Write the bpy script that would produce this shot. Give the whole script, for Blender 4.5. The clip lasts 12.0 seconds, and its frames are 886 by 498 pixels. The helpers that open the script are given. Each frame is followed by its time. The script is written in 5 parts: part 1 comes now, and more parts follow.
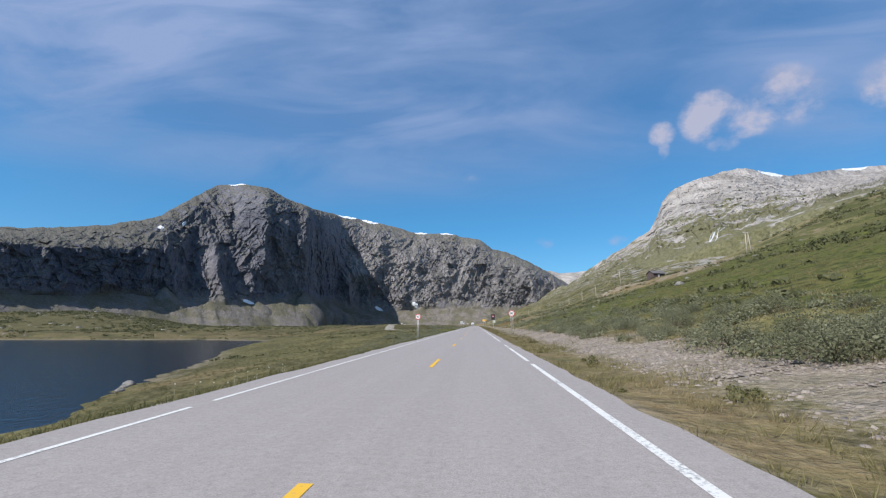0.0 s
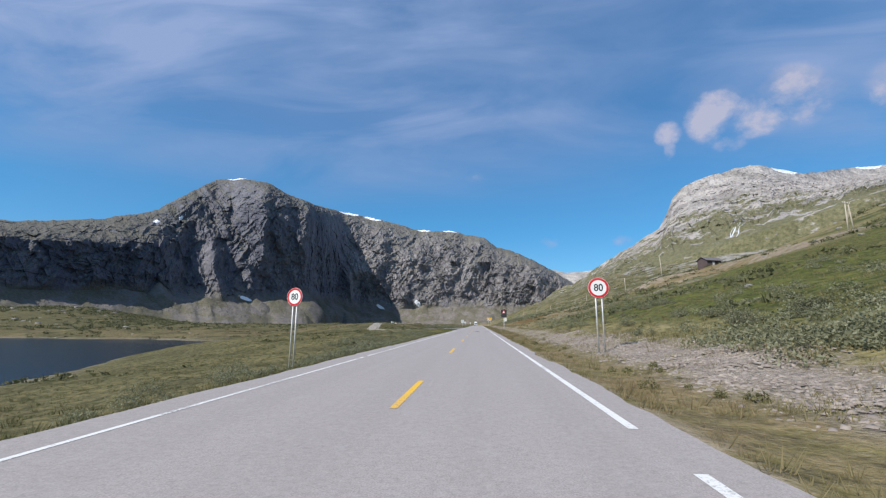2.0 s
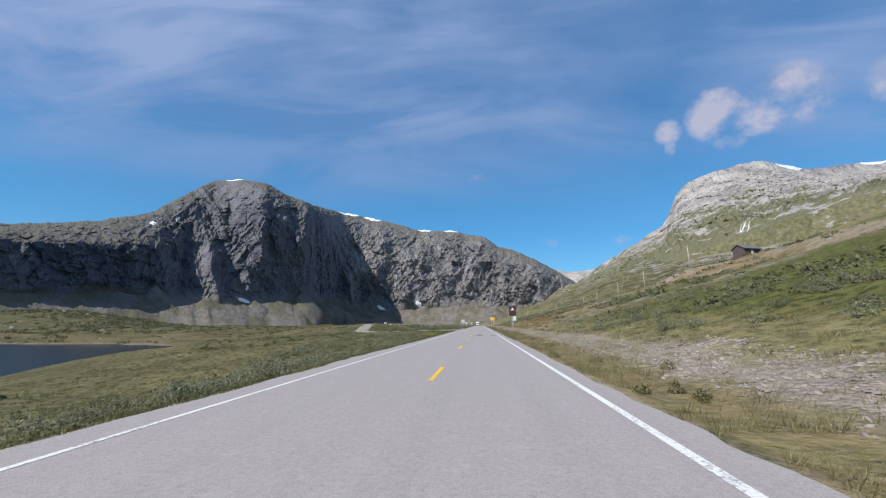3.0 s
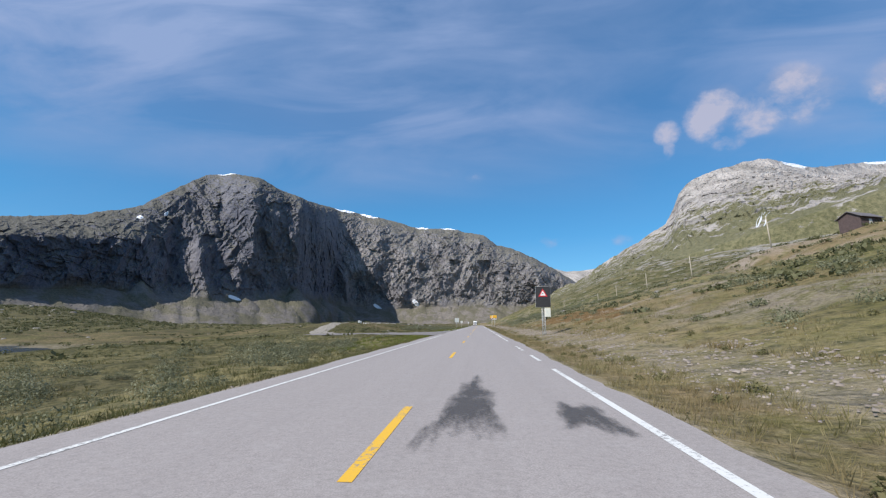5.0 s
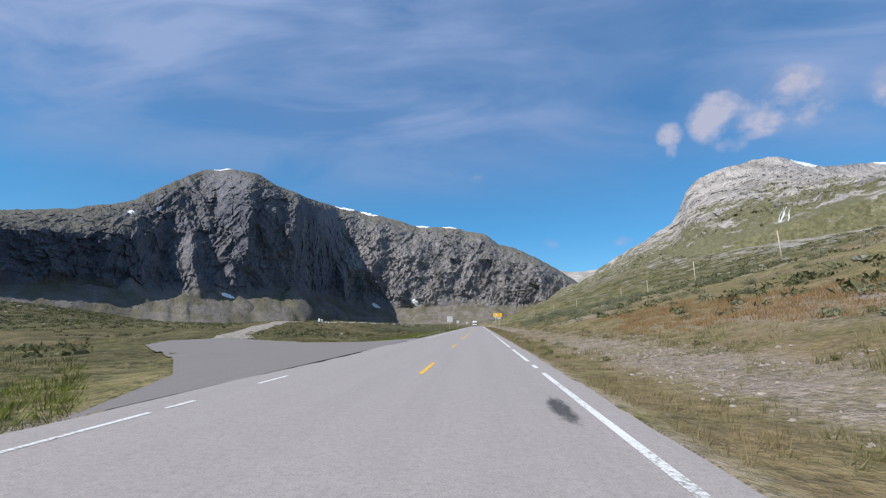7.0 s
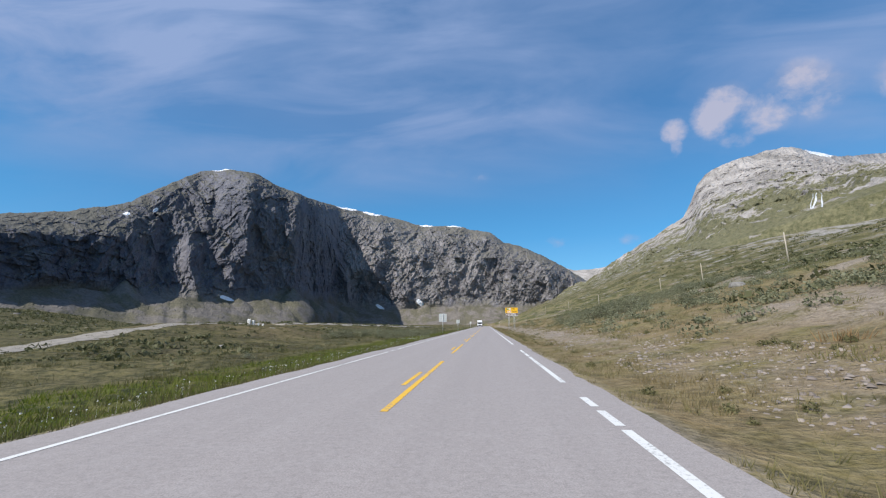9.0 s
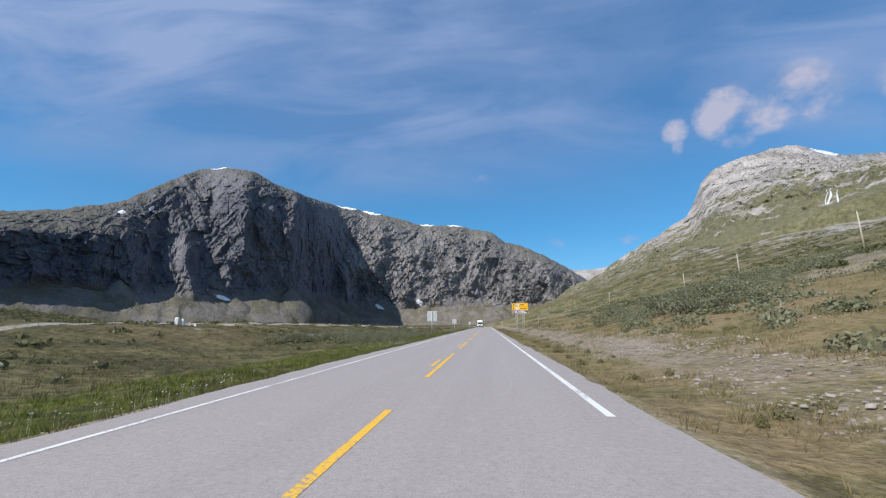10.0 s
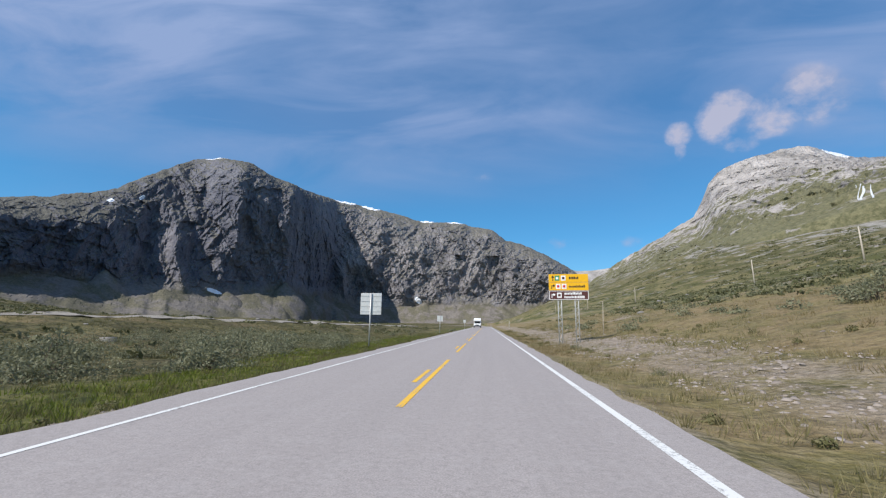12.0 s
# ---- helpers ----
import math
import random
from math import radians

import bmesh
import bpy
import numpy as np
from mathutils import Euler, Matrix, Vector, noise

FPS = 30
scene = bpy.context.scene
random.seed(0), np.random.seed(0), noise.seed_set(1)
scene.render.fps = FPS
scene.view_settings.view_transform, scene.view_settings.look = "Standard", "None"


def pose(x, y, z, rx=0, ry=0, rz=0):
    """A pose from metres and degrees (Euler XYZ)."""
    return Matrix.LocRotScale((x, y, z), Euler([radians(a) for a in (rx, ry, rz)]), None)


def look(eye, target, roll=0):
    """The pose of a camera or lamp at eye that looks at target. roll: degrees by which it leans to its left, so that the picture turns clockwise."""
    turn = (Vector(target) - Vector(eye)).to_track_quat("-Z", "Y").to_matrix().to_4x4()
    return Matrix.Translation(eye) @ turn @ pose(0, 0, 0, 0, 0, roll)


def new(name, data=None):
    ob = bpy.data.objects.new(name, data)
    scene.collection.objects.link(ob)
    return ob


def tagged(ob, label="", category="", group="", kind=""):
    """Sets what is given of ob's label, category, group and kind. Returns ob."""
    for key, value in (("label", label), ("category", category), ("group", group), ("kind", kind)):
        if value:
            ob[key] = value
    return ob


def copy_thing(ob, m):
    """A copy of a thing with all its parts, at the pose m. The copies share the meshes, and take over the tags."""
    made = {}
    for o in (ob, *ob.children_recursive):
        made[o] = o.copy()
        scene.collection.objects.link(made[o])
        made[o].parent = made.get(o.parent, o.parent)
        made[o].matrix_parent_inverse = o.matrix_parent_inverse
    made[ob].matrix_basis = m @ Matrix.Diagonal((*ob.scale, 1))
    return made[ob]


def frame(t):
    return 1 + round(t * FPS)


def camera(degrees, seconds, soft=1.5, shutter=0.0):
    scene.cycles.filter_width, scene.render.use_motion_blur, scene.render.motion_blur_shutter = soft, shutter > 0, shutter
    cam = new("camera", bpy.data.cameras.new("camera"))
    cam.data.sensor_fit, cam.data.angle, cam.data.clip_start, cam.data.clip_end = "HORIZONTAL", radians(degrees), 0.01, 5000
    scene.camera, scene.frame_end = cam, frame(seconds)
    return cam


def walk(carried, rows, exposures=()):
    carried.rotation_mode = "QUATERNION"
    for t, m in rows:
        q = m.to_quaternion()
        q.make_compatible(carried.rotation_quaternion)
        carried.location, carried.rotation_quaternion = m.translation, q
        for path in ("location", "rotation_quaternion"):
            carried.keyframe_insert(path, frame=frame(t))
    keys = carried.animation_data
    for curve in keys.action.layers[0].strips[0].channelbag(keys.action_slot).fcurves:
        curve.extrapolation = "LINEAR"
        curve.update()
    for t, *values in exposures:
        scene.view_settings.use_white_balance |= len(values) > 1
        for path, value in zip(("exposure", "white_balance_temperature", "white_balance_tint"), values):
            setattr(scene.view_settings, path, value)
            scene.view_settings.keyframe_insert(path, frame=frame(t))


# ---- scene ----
FOV = 93.3
cam = camera(FOV, 12.0, soft=1.25, shutter=0.0)


def drive(x, y, yaw, pitch, roll):
    """The dashboard camera's pose, 1.2 m over the road."""
    c, s = math.cos(radians(yaw)), math.sin(radians(yaw))
    p = radians(pitch)
    ahead = (-s * math.cos(p), c * math.cos(p), math.sin(p))
    eye = (x, y, 1.2)
    return look(eye, [a + b for a, b in zip(eye, ahead)], roll)


walk(cam, [
    (0, drive(0.189, 0.00, 4.40, 10.29, -0.28)),
    (0.5, drive(0.228, 10.58, 4.54, 10.30, -0.23)),
    (1, drive(0.253, 21.14, 4.67, 10.30, -0.20)),
    (1.5, drive(0.179, 31.66, 4.84, 10.18, 0.18)),
    (2, drive(0.111, 42.16, 4.93, 10.16, 0.20)),
    (2.5, drive(0.063, 52.62, 5.06, 10.24, -0.16)),
    (3, drive(-0.019, 63.06, 5.09, 10.24, -0.28)),
    (5, drive(-0.089, 104.50, 4.88, 10.15, 0.04)),
    (5.5, drive(0.007, 114.78, 4.80, 10.26, -0.20)),
    (6, drive(0.094, 125.04, 4.80, 10.26, -0.12)),
    (6.5, drive(0.218, 135.26, 4.88, 10.30, 0.24)),
    (7, drive(0.312, 145.46, 5.08, 10.17, 0.45)),
    (9, drive(0.327, 185.94, 5.78, 10.24, -0.29)),
    (9.5, drive(0.275, 195.99, 5.91, 10.18, -0.07)),
    (10, drive(0.287, 206.00, 5.89, 10.28, -0.23)),
    (10.5, drive(0.193, 215.98, 5.89, 10.21, 0.10)),
    (11, drive(0.166, 225.94, 5.84, 10.21, 0.62)),
    (11.5, drive(0.121, 235.86, 5.92, 10.09, 0.45)),
    (12, drive(0.115, 245.76, 5.96, 10.09, 0.88)),
])

# ---- world, sun, exposure ----
SUN_TO = Vector((-0.70, -0.714, 0.0)).normalized()
SUN_EL = radians(45)
world = bpy.data.worlds.new("sky")
scene.world = world
world.use_nodes = True


def link(tree, a, b):
    tree.links.new(a, b)


def node(tree, kind, **values):
    n = tree.nodes.new(kind)
    for key, value in values.items():
        if key in n.inputs:
            n.inputs[key].default_value = value
    return n


def math_node(tree, op, a, b=None, clamp=False):
    n = tree.nodes.new("ShaderNodeMath")
    n.operation, n.use_clamp = op, clamp
    for k, v in enumerate((a, b)):
        if v is None:
            continue
        if isinstance(v, (int, float)):
            n.inputs[k].default_value = v
        else:
            tree.links.new(v, n.inputs[k])
    return n.outputs[0]


def mix_rgb(tree, fac, a, b, mode="MIX"):
    n = tree.nodes.new("ShaderNodeMix")
    n.data_type, n.blend_type = "RGBA", mode
    for sock, v in ((n.inputs[0], fac), (n.inputs[6], a), (n.inputs[7], b)):
        if isinstance(v, (int, float)):
            sock.default_value = v
        elif isinstance(v, tuple):
            sock.default_value = (*v, 1) if len(v) == 3 else v
        else:
            tree.links.new(v, sock)
    return n.outputs[2]


def ramp(tree, fac, *stops):
    n = tree.nodes.new("ShaderNodeValToRGB")
    while len(n.color_ramp.elements) < len(stops):
        n.color_ramp.elements.new(0.5)
    for e, (pos, col) in zip(n.color_ramp.elements, stops):
        e.position = pos
        e.color = (col, col, col, 1) if isinstance(col, (int, float)) else (*col, 1)
    tree.links.new(fac, n.inputs[0])
    return n.outputs[0]


def noise_tex(tree, vec, scale, detail=5.0, rough=0.55, distort=0.0):
    n = node(tree, "ShaderNodeTexNoise", Scale=scale, Detail=detail, Roughness=rough, Distortion=distort)
    if vec is not None:
        tree.links.new(vec, n.inputs["Vector"])
    return n.outputs[0]


def mapping(tree, vec, scale=(1, 1, 1), loc=(0, 0, 0), rot=(0, 0, 0)):
    n = tree.nodes.new("ShaderNodeMapping")
    n.inputs["Scale"].default_value, n.inputs["Location"].default_value = scale, loc
    n.inputs["Rotation"].default_value = rot
    tree.links.new(vec, n.inputs["Vector"])
    return n.outputs[0]


def build_sky():
    t = world.node_tree
    t.nodes.clear()
    sky = t.nodes.new("ShaderNodeTexSky")
    sky.sky_type, sky.sun_disc = "NISHITA", False
    sky.sun_elevation, sky.sun_rotation = SUN_EL, math.atan2(SUN_TO.x, SUN_TO.y)
    sky.altitude, sky.air_density, sky.dust_density, sky.ozone_density = 900, 1.0, 0.0, 2.5
    geo = t.nodes.new("ShaderNodeTexCoord")
    sep = t.nodes.new("ShaderNodeSeparateXYZ")
    link(t, geo.outputs["Generated"], sep.inputs[0])
    az = math_node(t, "ARCTAN2", sep.outputs[0], sep.outputs[1])
    el = math_node(t, "ARCSINE", math_node(t, "MAXIMUM", sep.outputs[2], 0.0))
    flat = t.nodes.new("ShaderNodeCombineXYZ")
    link(t, az, flat.inputs[0])
    link(t, el, flat.inputs[1])
    # thin cirrus, drawn out across the valley
    # (a layer seen along the valley: straight bands by the ratio of sideways and upward to ahead)
    ahead = math_node(t, "ADD", math_node(t, "ABSOLUTE", sep.outputs[1]), 0.12)
    plane = t.nodes.new("ShaderNodeCombineXYZ")
    link(t, math_node(t, "DIVIDE", sep.outputs[0], ahead), plane.inputs[0])
    link(t, math_node(t, "DIVIDE", sep.outputs[2], ahead), plane.inputs[1])
    wisps = noise_tex(t, mapping(t, plane.outputs[0], (1.9, 6.5, 1), (3.1, 0.4, 0), (0, 0, -0.05)), 1.0, 7, 0.56, 0.6)
    veil = noise_tex(t, mapping(t, plane.outputs[0], (1.0, 3.0, 1), (1.3, 5.7, 0)), 1.0, 4, 0.5, 0.3)
    high = ramp(t, el, (0.26, 0.10), (0.50, 1.0))
    cirrus = math_node(t, "MULTIPLY", ramp(t, wisps, (0.36, 0.0), (0.68, 1.0)), ramp(t, veil, (0.32, 0.35), (0.55, 1.0)))
    haze = math_node(t, "MULTIPLY", high, math_node(t, "ADD", math_node(t, "MULTIPLY", cirrus, 1.1), ramp(t, veil, (0.34, 0.12), (0.64, 0.50))))
    # small fair-weather puffs by the far summit
    puffs = None
    lumps = noise_tex(t, mapping(t, geo.outputs["Generated"], (14, 14, 17)), 1.0, 7, 0.60, 0.15)
    for pa, pe, wide, tall, power in PUFFS:
        d = Vector((math.sin(pa) * math.cos(pe), math.cos(pa) * math.cos(pe), math.sin(pe)))
        side = Vector((math.cos(pa), -math.sin(pa), 0))
        rise = side.cross(d)
        parts = []
        for axis, size in ((side, wide), (rise, tall)):
            dot = t.nodes.new("ShaderNodeVectorMath")
            dot.operation = "DOT_PRODUCT"
            link(t, geo.outputs["Generated"], dot.inputs[0])
            dot.inputs[1].default_value = axis
            off = math_node(t, "DIVIDE", math_node(t, "SUBTRACT", dot.outputs["Value"], axis.dot(d)), size)
            parts.append(math_node(t, "MULTIPLY", off, off))
        dot = t.nodes.new("ShaderNodeVectorMath")
        dot.operation = "DOT_PRODUCT"
        link(t, geo.outputs["Generated"], dot.inputs[0])
        dot.inputs[1].default_value = d
        front = math_node(t, "GREATER_THAN", dot.outputs["Value"], 0.5)
        r = math_node(t, "SUBTRACT", 1.0, math_node(t, "ADD", parts[0], parts[1]))
        r = math_node(t, "MULTIPLY", math_node(t, "MULTIPLY", math_node(t, "MAXIMUM", r, 0.0), power * 0.9), front)
        puffs = r if puffs is None else math_node(t, "MAXIMUM", puffs, r)
    frayed = math_node(t, "ADD", puffs, math_node(t, "MULTIPLY", math_node(t, "SUBTRACT", lumps, 0.52), 2.6))
    body = math_node(t, "MULTIPLY", ramp(t, frayed, (0.10, 0.0), (1.3, 0.85)), math_node(t, "MULTIPLY", puffs, 2.2, True), True)
    cover = math_node(t, "MAXIMUM", math_node(t, "MULTIPLY", haze, 0.90), body, True)
    cloud = mix_rgb(t, body, (2.6, 3.6, 5.95), (5.2, 5.0, 6.0))
    blue = mix_rgb(t, 1.0, sky.outputs[0], (0.52, 1.22, 1.54), "MULTIPLY")
    clear = ramp(t, el, (0.0, (2.4, 4.2, 6.0)), (0.2, (0.70, 2.75, 5.4)), (0.45, (0.55, 1.85, 4.2)), (1.0, (0.45, 1.3, 3.2)))
    blue = mix_rgb(t, 0.55, blue, clear)
    colour = mix_rgb(t, cover, blue, cloud)
    back = t.nodes.new("ShaderNodeBackground")
    back.inputs[1].default_value = 0.10
    link(t, colour, back.inputs[0])
    out = t.nodes.new("ShaderNodeOutputWorld")
    link(t, back.outputs[0], out.inputs[0])


# azimuth from the road to the right, elevation, half width, half height, thickness
PUFFS = [(0.520, 0.410, 0.066, 0.062, 1.2), (0.585, 0.392, 0.078, 0.050, 1.1), (0.648, 0.424, 0.056, 0.050, 1.2), (0.676, 0.392, 0.056, 0.052, 0.9),
         (0.545, 0.362, 0.040, 0.036, 0.8), (0.434, 0.395, 0.034, 0.032, 1.2), (0.436, 0.362, 0.016, 0.034, 0.8), (0.800, 0.385, 0.060, 0.055, 1.2),
         (0.325, 0.184, 0.034, 0.018, 0.5), (0.164, 0.186, 0.050, 0.018, 0.4), (0.003, 0.346, 0.035, 0.020, 0.35), (-0.10, 0.36, 0.08, 0.022, 0.35)]
build_sky()

sun_data = bpy.data.lights.new("sun", "SUN")
sun_data.energy, sun_data.angle, sun_data.color = 5.0, radians(0.53), (1.0, 0.955, 0.89)
sun = new("sun", sun_data)
sun.matrix_world = look((0, 0, 0), -(SUN_TO * math.cos(SUN_EL) + Vector((0, 0, math.sin(SUN_EL)))))
scene.view_settings.exposure = 0.15


# ---- noise and small mesh tools ----
def lattice(ix, iy, seed):
    h = (ix.astype(np.int64) * 374761393 + iy.astype(np.int64) * 668265263 + seed * 1442695041) & 0x7FFFFFFF
    h = ((h ^ (h >> 13)) * 1274126177) & 0x7FFFFFFF
    return ((h ^ (h >> 16)) & 0xFFFF) / 65535.0


def value_noise(x, y, seed=0):
    """Smooth noise from 0 to 1 over the plane."""
    x, y = np.asarray(x, float), np.asarray(y, float)
    ix, iy = np.floor(x), np.floor(y)
    fx, fy = x - ix, y - iy
    fx, fy = fx * fx * fx * (fx * (fx * 6 - 15) + 10), fy * fy * fy * (fy * (fy * 6 - 15) + 10)
    a, b = lattice(ix, iy, seed), lattice(ix + 1, iy, seed)
    c, d = lattice(ix, iy + 1, seed), lattice(ix + 1, iy + 1, seed)
    return (a + (b - a) * fx) * (1 - fy) + (c + (d - c) * fx) * fy


def fbm(x, y, octaves=4, seed=0, gain=0.5):
    """Layered noise, about -0.5 to 0.5."""
    total, amp, norm = 0.0, 1.0, 0.0
    for k in range(octaves):
        total = total + amp * (value_noise(x * 2.03 ** k + 17.3 * k, y * 2.03 ** k - 9.1 * k, seed + k) - 0.5)
        norm, amp = norm + amp, amp * gain
    return total / norm


def ridged(x, y, octaves=4, seed=0):
    """Noise with sharp crests, 0 to 1."""
    total, amp, norm = 0.0, 1.0, 0.0
    for k in range(octaves):
        n = 1 - np.abs(2 * value_noise(x * 2.1 ** k + 5.7 * k, y * 2.1 ** k + 3.3 * k, seed + k) - 1)
        total, norm, amp = total + amp * n * n, norm + amp, amp * 0.5
    return total / norm


def facets(x, y, seed, tilt):
    """Broken rock: tilted flat pieces, each with its own height and slope, about -1 to 1."""
    x, y = np.broadcast_arrays(np.asarray(x, float), np.asarray(y, float))
    ix, iy = np.floor(x), np.floor(y)
    best, value = np.full(x.shape, 9.0), np.zeros(x.shape)
    for dx in (-1, 0, 1):
        for dy in (-1, 0, 1):
            cx, cy = ix + dx, iy + dy
            px, py = cx + lattice(cx, cy, seed), cy + lattice(cx, cy, seed + 1)
            d = (x - px) ** 2 + (y - py) ** 2
            near = d < best
            v = 2 * lattice(cx, cy, seed + 2) - 1 + tilt * ((2 * lattice(cx, cy, seed + 3) - 1) * (x - px) + (2 * lattice(cx, cy, seed + 4) - 1) * (y - py))
            best, value = np.where(near, d, best), np.where(near, v, value)
    return value


def ease(v, a, b):
    t = np.clip((np.asarray(v, float) - a) / (b - a), 0, 1)
    return t * t * (3 - 2 * t)


def grid_mesh(name, co, material, smooth=True, attributes=None):
    """A sheet from an array (rows, columns, 3)."""
    r, c = co.shape[:2]
    me = bpy.data.meshes.new(name)
    idx = np.arange(r * c).reshape(r, c)
    quads = np.stack([idx[:-1, :-1], idx[:-1, 1:], idx[1:, 1:], idx[1:, :-1]], -1).reshape(-1, 4)
    me.from_pydata(co.reshape(-1, 3).tolist(), [], quads.tolist())
    if smooth:
        me.polygons.foreach_set("use_smooth", [True] * len(me.polygons))
    for key, values in (attributes or {}).items():
        a = me.attributes.new(key, "FLOAT", "POINT")
        a.data.foreach_set("value", np.clip(values, 0, 1).astype(np.float32).ravel())
    me.materials.append(material)
    me.update()
    return new(name, me)


# ---- the lie of the land ----
ROAD_L, ROAD_R = -4.80, 2.45      # asphalt edges
LINE_L, LINE_R = -4.11, 1.89      # painted edge lines
CENTRE = -1.14
LAKE_Z = -7.0


def right_height(x, y):
    s = np.interp(x, (2.45, 3.2, 4.2, 7, 10, 14, 40, 70, 85, 106, 200, 286, 432, 600, 900, 3000),
                  (-0.06, -0.16, -0.10, 0.30, 0.95, 2.0, 9.2, 17.5, 22.3, 26.5, 66, 104, 150, 190, 230, 260))
    g = np.interp(y, (-200, 200, 260, 370, 600, 850, 2000, 3000), (1, 1, 0.88, 0.66, 0.72, 1.0, 1.0, 0.9))
    near = ease(x, 8, 20)
    z = s * (1 + (g - 1) * near)
    # the levelled shelf on which the hut stands
    shelf = ease(x, 56, 74) * (1 - ease(x, 92, 108)) * ease(y, 165, 190) * (1 - ease(y, 206, 222))
    dip = ease(x, 42, 58) * (1 - ease(x, 74, 83)) * ease(y, 130, 165) * (1 - ease(y, 200, 214))
    return z + shelf * (21.4 - z) * 0.85 - 3.0 * dip


def shore(y):
    return np.interp(y, (-300, 0, 20, 38, 60, 90, 120, 157, 215, 240), (-30, -31, -33, -39, -50, -62, -67, -86, -104, -150))


def left_height(x, y):
    d = ROAD_L - x
    s = ROAD_L - shore(y)
    f = d / s
    lake = -0.1 - 0.65 * ease(d, 0, 3.2) - 6.3 * np.clip((d - 1.5) / np.maximum(s - 1.5, 1), 0, 1) ** 0.8
    lake = np.where(f > 1, -7.05 - 2.2 * np.clip((f - 1) * 4, 0, 1), lake)
    lake = lake + (far_height(x, y) - lake) * ease(y, 226, 300) * ease(f, 0.9, 1.3)
    meadow = -0.1 - 0.7 * ease(d, 0, 3.6) - 0.35 * ease(d, 4, 12) - 1.2 * ease(d, 20, 60) * (1 - ease(y, 205, 250)) \
        + 2.6 * ease(d, 18, 44) * ease(y, 205, 258) - 4.5 * ease(d, 60, 130) * (1 - ease(y, 300, 420))
    z = lake + (meadow - lake) * ease(y, 96, 150) * (1 - ease(d, 45, 95) * (1 - ease(y, 245, 300)))
    bay = ease(d, -1, 1.5) * (1 - ease(d, 36, 44)) * ease(y - 1.05 * d, 135, 144) * (1 - ease(y - 1.05 * d, 170, 182)) * (1 - ease(y, 196, 206))
    return z + bay * (np.minimum(-0.10 - 0.035 * d, 0) - z)


def far_height(x, y):
    side = ease(-x / np.maximum(y, 150), 0.62, 1.02) * ease(-x, 130, 360)
    rise = np.interp(y, (-400, 240, 285, 420, 600, 800, 1000, 2400, 4600), (-7, -6.5, 3, 11, 23, 32, 38, 40, 60))
    middle = np.interp(y, (0, 430, 520, 1400, 2300, 4600), (-0.4, -0.4, -1.5, -4, 0, 40))
    return middle + (rise - middle) * side


def ground_height(x, y):
    x, y = np.asarray(x, float), np.asarray(y, float)
    mid = np.full(np.broadcast(x, y).shape, -0.12)
    left, right = left_height(x, y), right_height(x, y)
    z = np.where(x < ROAD_L, left, np.where(x > ROAD_R, right, mid))
    back = ease(y, 330, 520) * (1 - ease(x, -4, 60)) * np.where(x > ROAD_L, ease(y, 470, 560), 1)
    z = z + (far_height(x, y) - z) * back
    away = np.maximum(np.maximum(x - ROAD_R, ROAD_L - x), np.maximum(y - 520, 0))
    rough = 0.24 * ease(away, 0.3, 3) * fbm(x / 1.7, y / 1.7, 3, 3) + 0.60 * ease(away, 2.5, 8) * fbm(x / 3.4, y / 3.4, 3, 4) + 0.75 * ease(away, 4, 20) * fbm(x / 9, y / 9, 3, 5)
    rough = rough + (4.5 * ease(away, 25, 140) * fbm(x / 42, y / 42, 4, 9) + 26 * ease(away, 160, 700) * fbm(x / 190, y / 190, 5, 12)) \
        * (1 - 0.85 * ease(-x, 20, 60) * (1 - ease(y, 215, 270))) * (1 - 0.7 * ease(-x, 0, 60) * ease(y, 330, 520) * (1 - ease(-x, 500, 900)))
    rough = rough + 1.5 * ease(away, 40, 110) * ease(-x, 30, 80) * ease(y, 225, 280) * fbm(x / 13, y / 13, 3, 15)
    z = z + rough
    # an arm of the stream behind the lake
    arm = ((x + 82) / 34) ** 2 + ((y - 268 - 0.25 * (x + 82)) / 5.0) ** 2
    z = z + (np.minimum(z, -7.7) - z) * (1 - ease(arm, 0.7, 1.6))
    # the stream across the valley floor
    bed = ((x + 228) / 80) ** 2 + ((y - 482 - 0.12 * (x + 228)) / 13.0) ** 2
    return z + (np.minimum(z, -7.0) - z) * (1 - ease(bed, 0.6, 1.7))


def ground_at(x, y):
    return float(ground_height(np.array([float(x)]), np.array([float(y)]))[0])


# ---- materials ----
def material(name):
    m = bpy.data.materials.new(name)
    m.use_nodes = True
    t = m.node_tree
    return m, t, t.nodes["Principled BSDF"]


def bump(t, bsdf, height, strength, distance):
    b = node(t, "ShaderNodeBump", Strength=strength, Distance=distance)
    link(t, height, b.inputs["Height"])
    link(t, b.outputs[0], bsdf.inputs["Normal"])


def attribute(t, name):
    n = t.nodes.new("ShaderNodeAttribute")
    n.attribute_name = name
    return n.outputs["Fac"]


def position(t):
    return t.nodes.new("ShaderNodeNewGeometry").outputs["Position"]


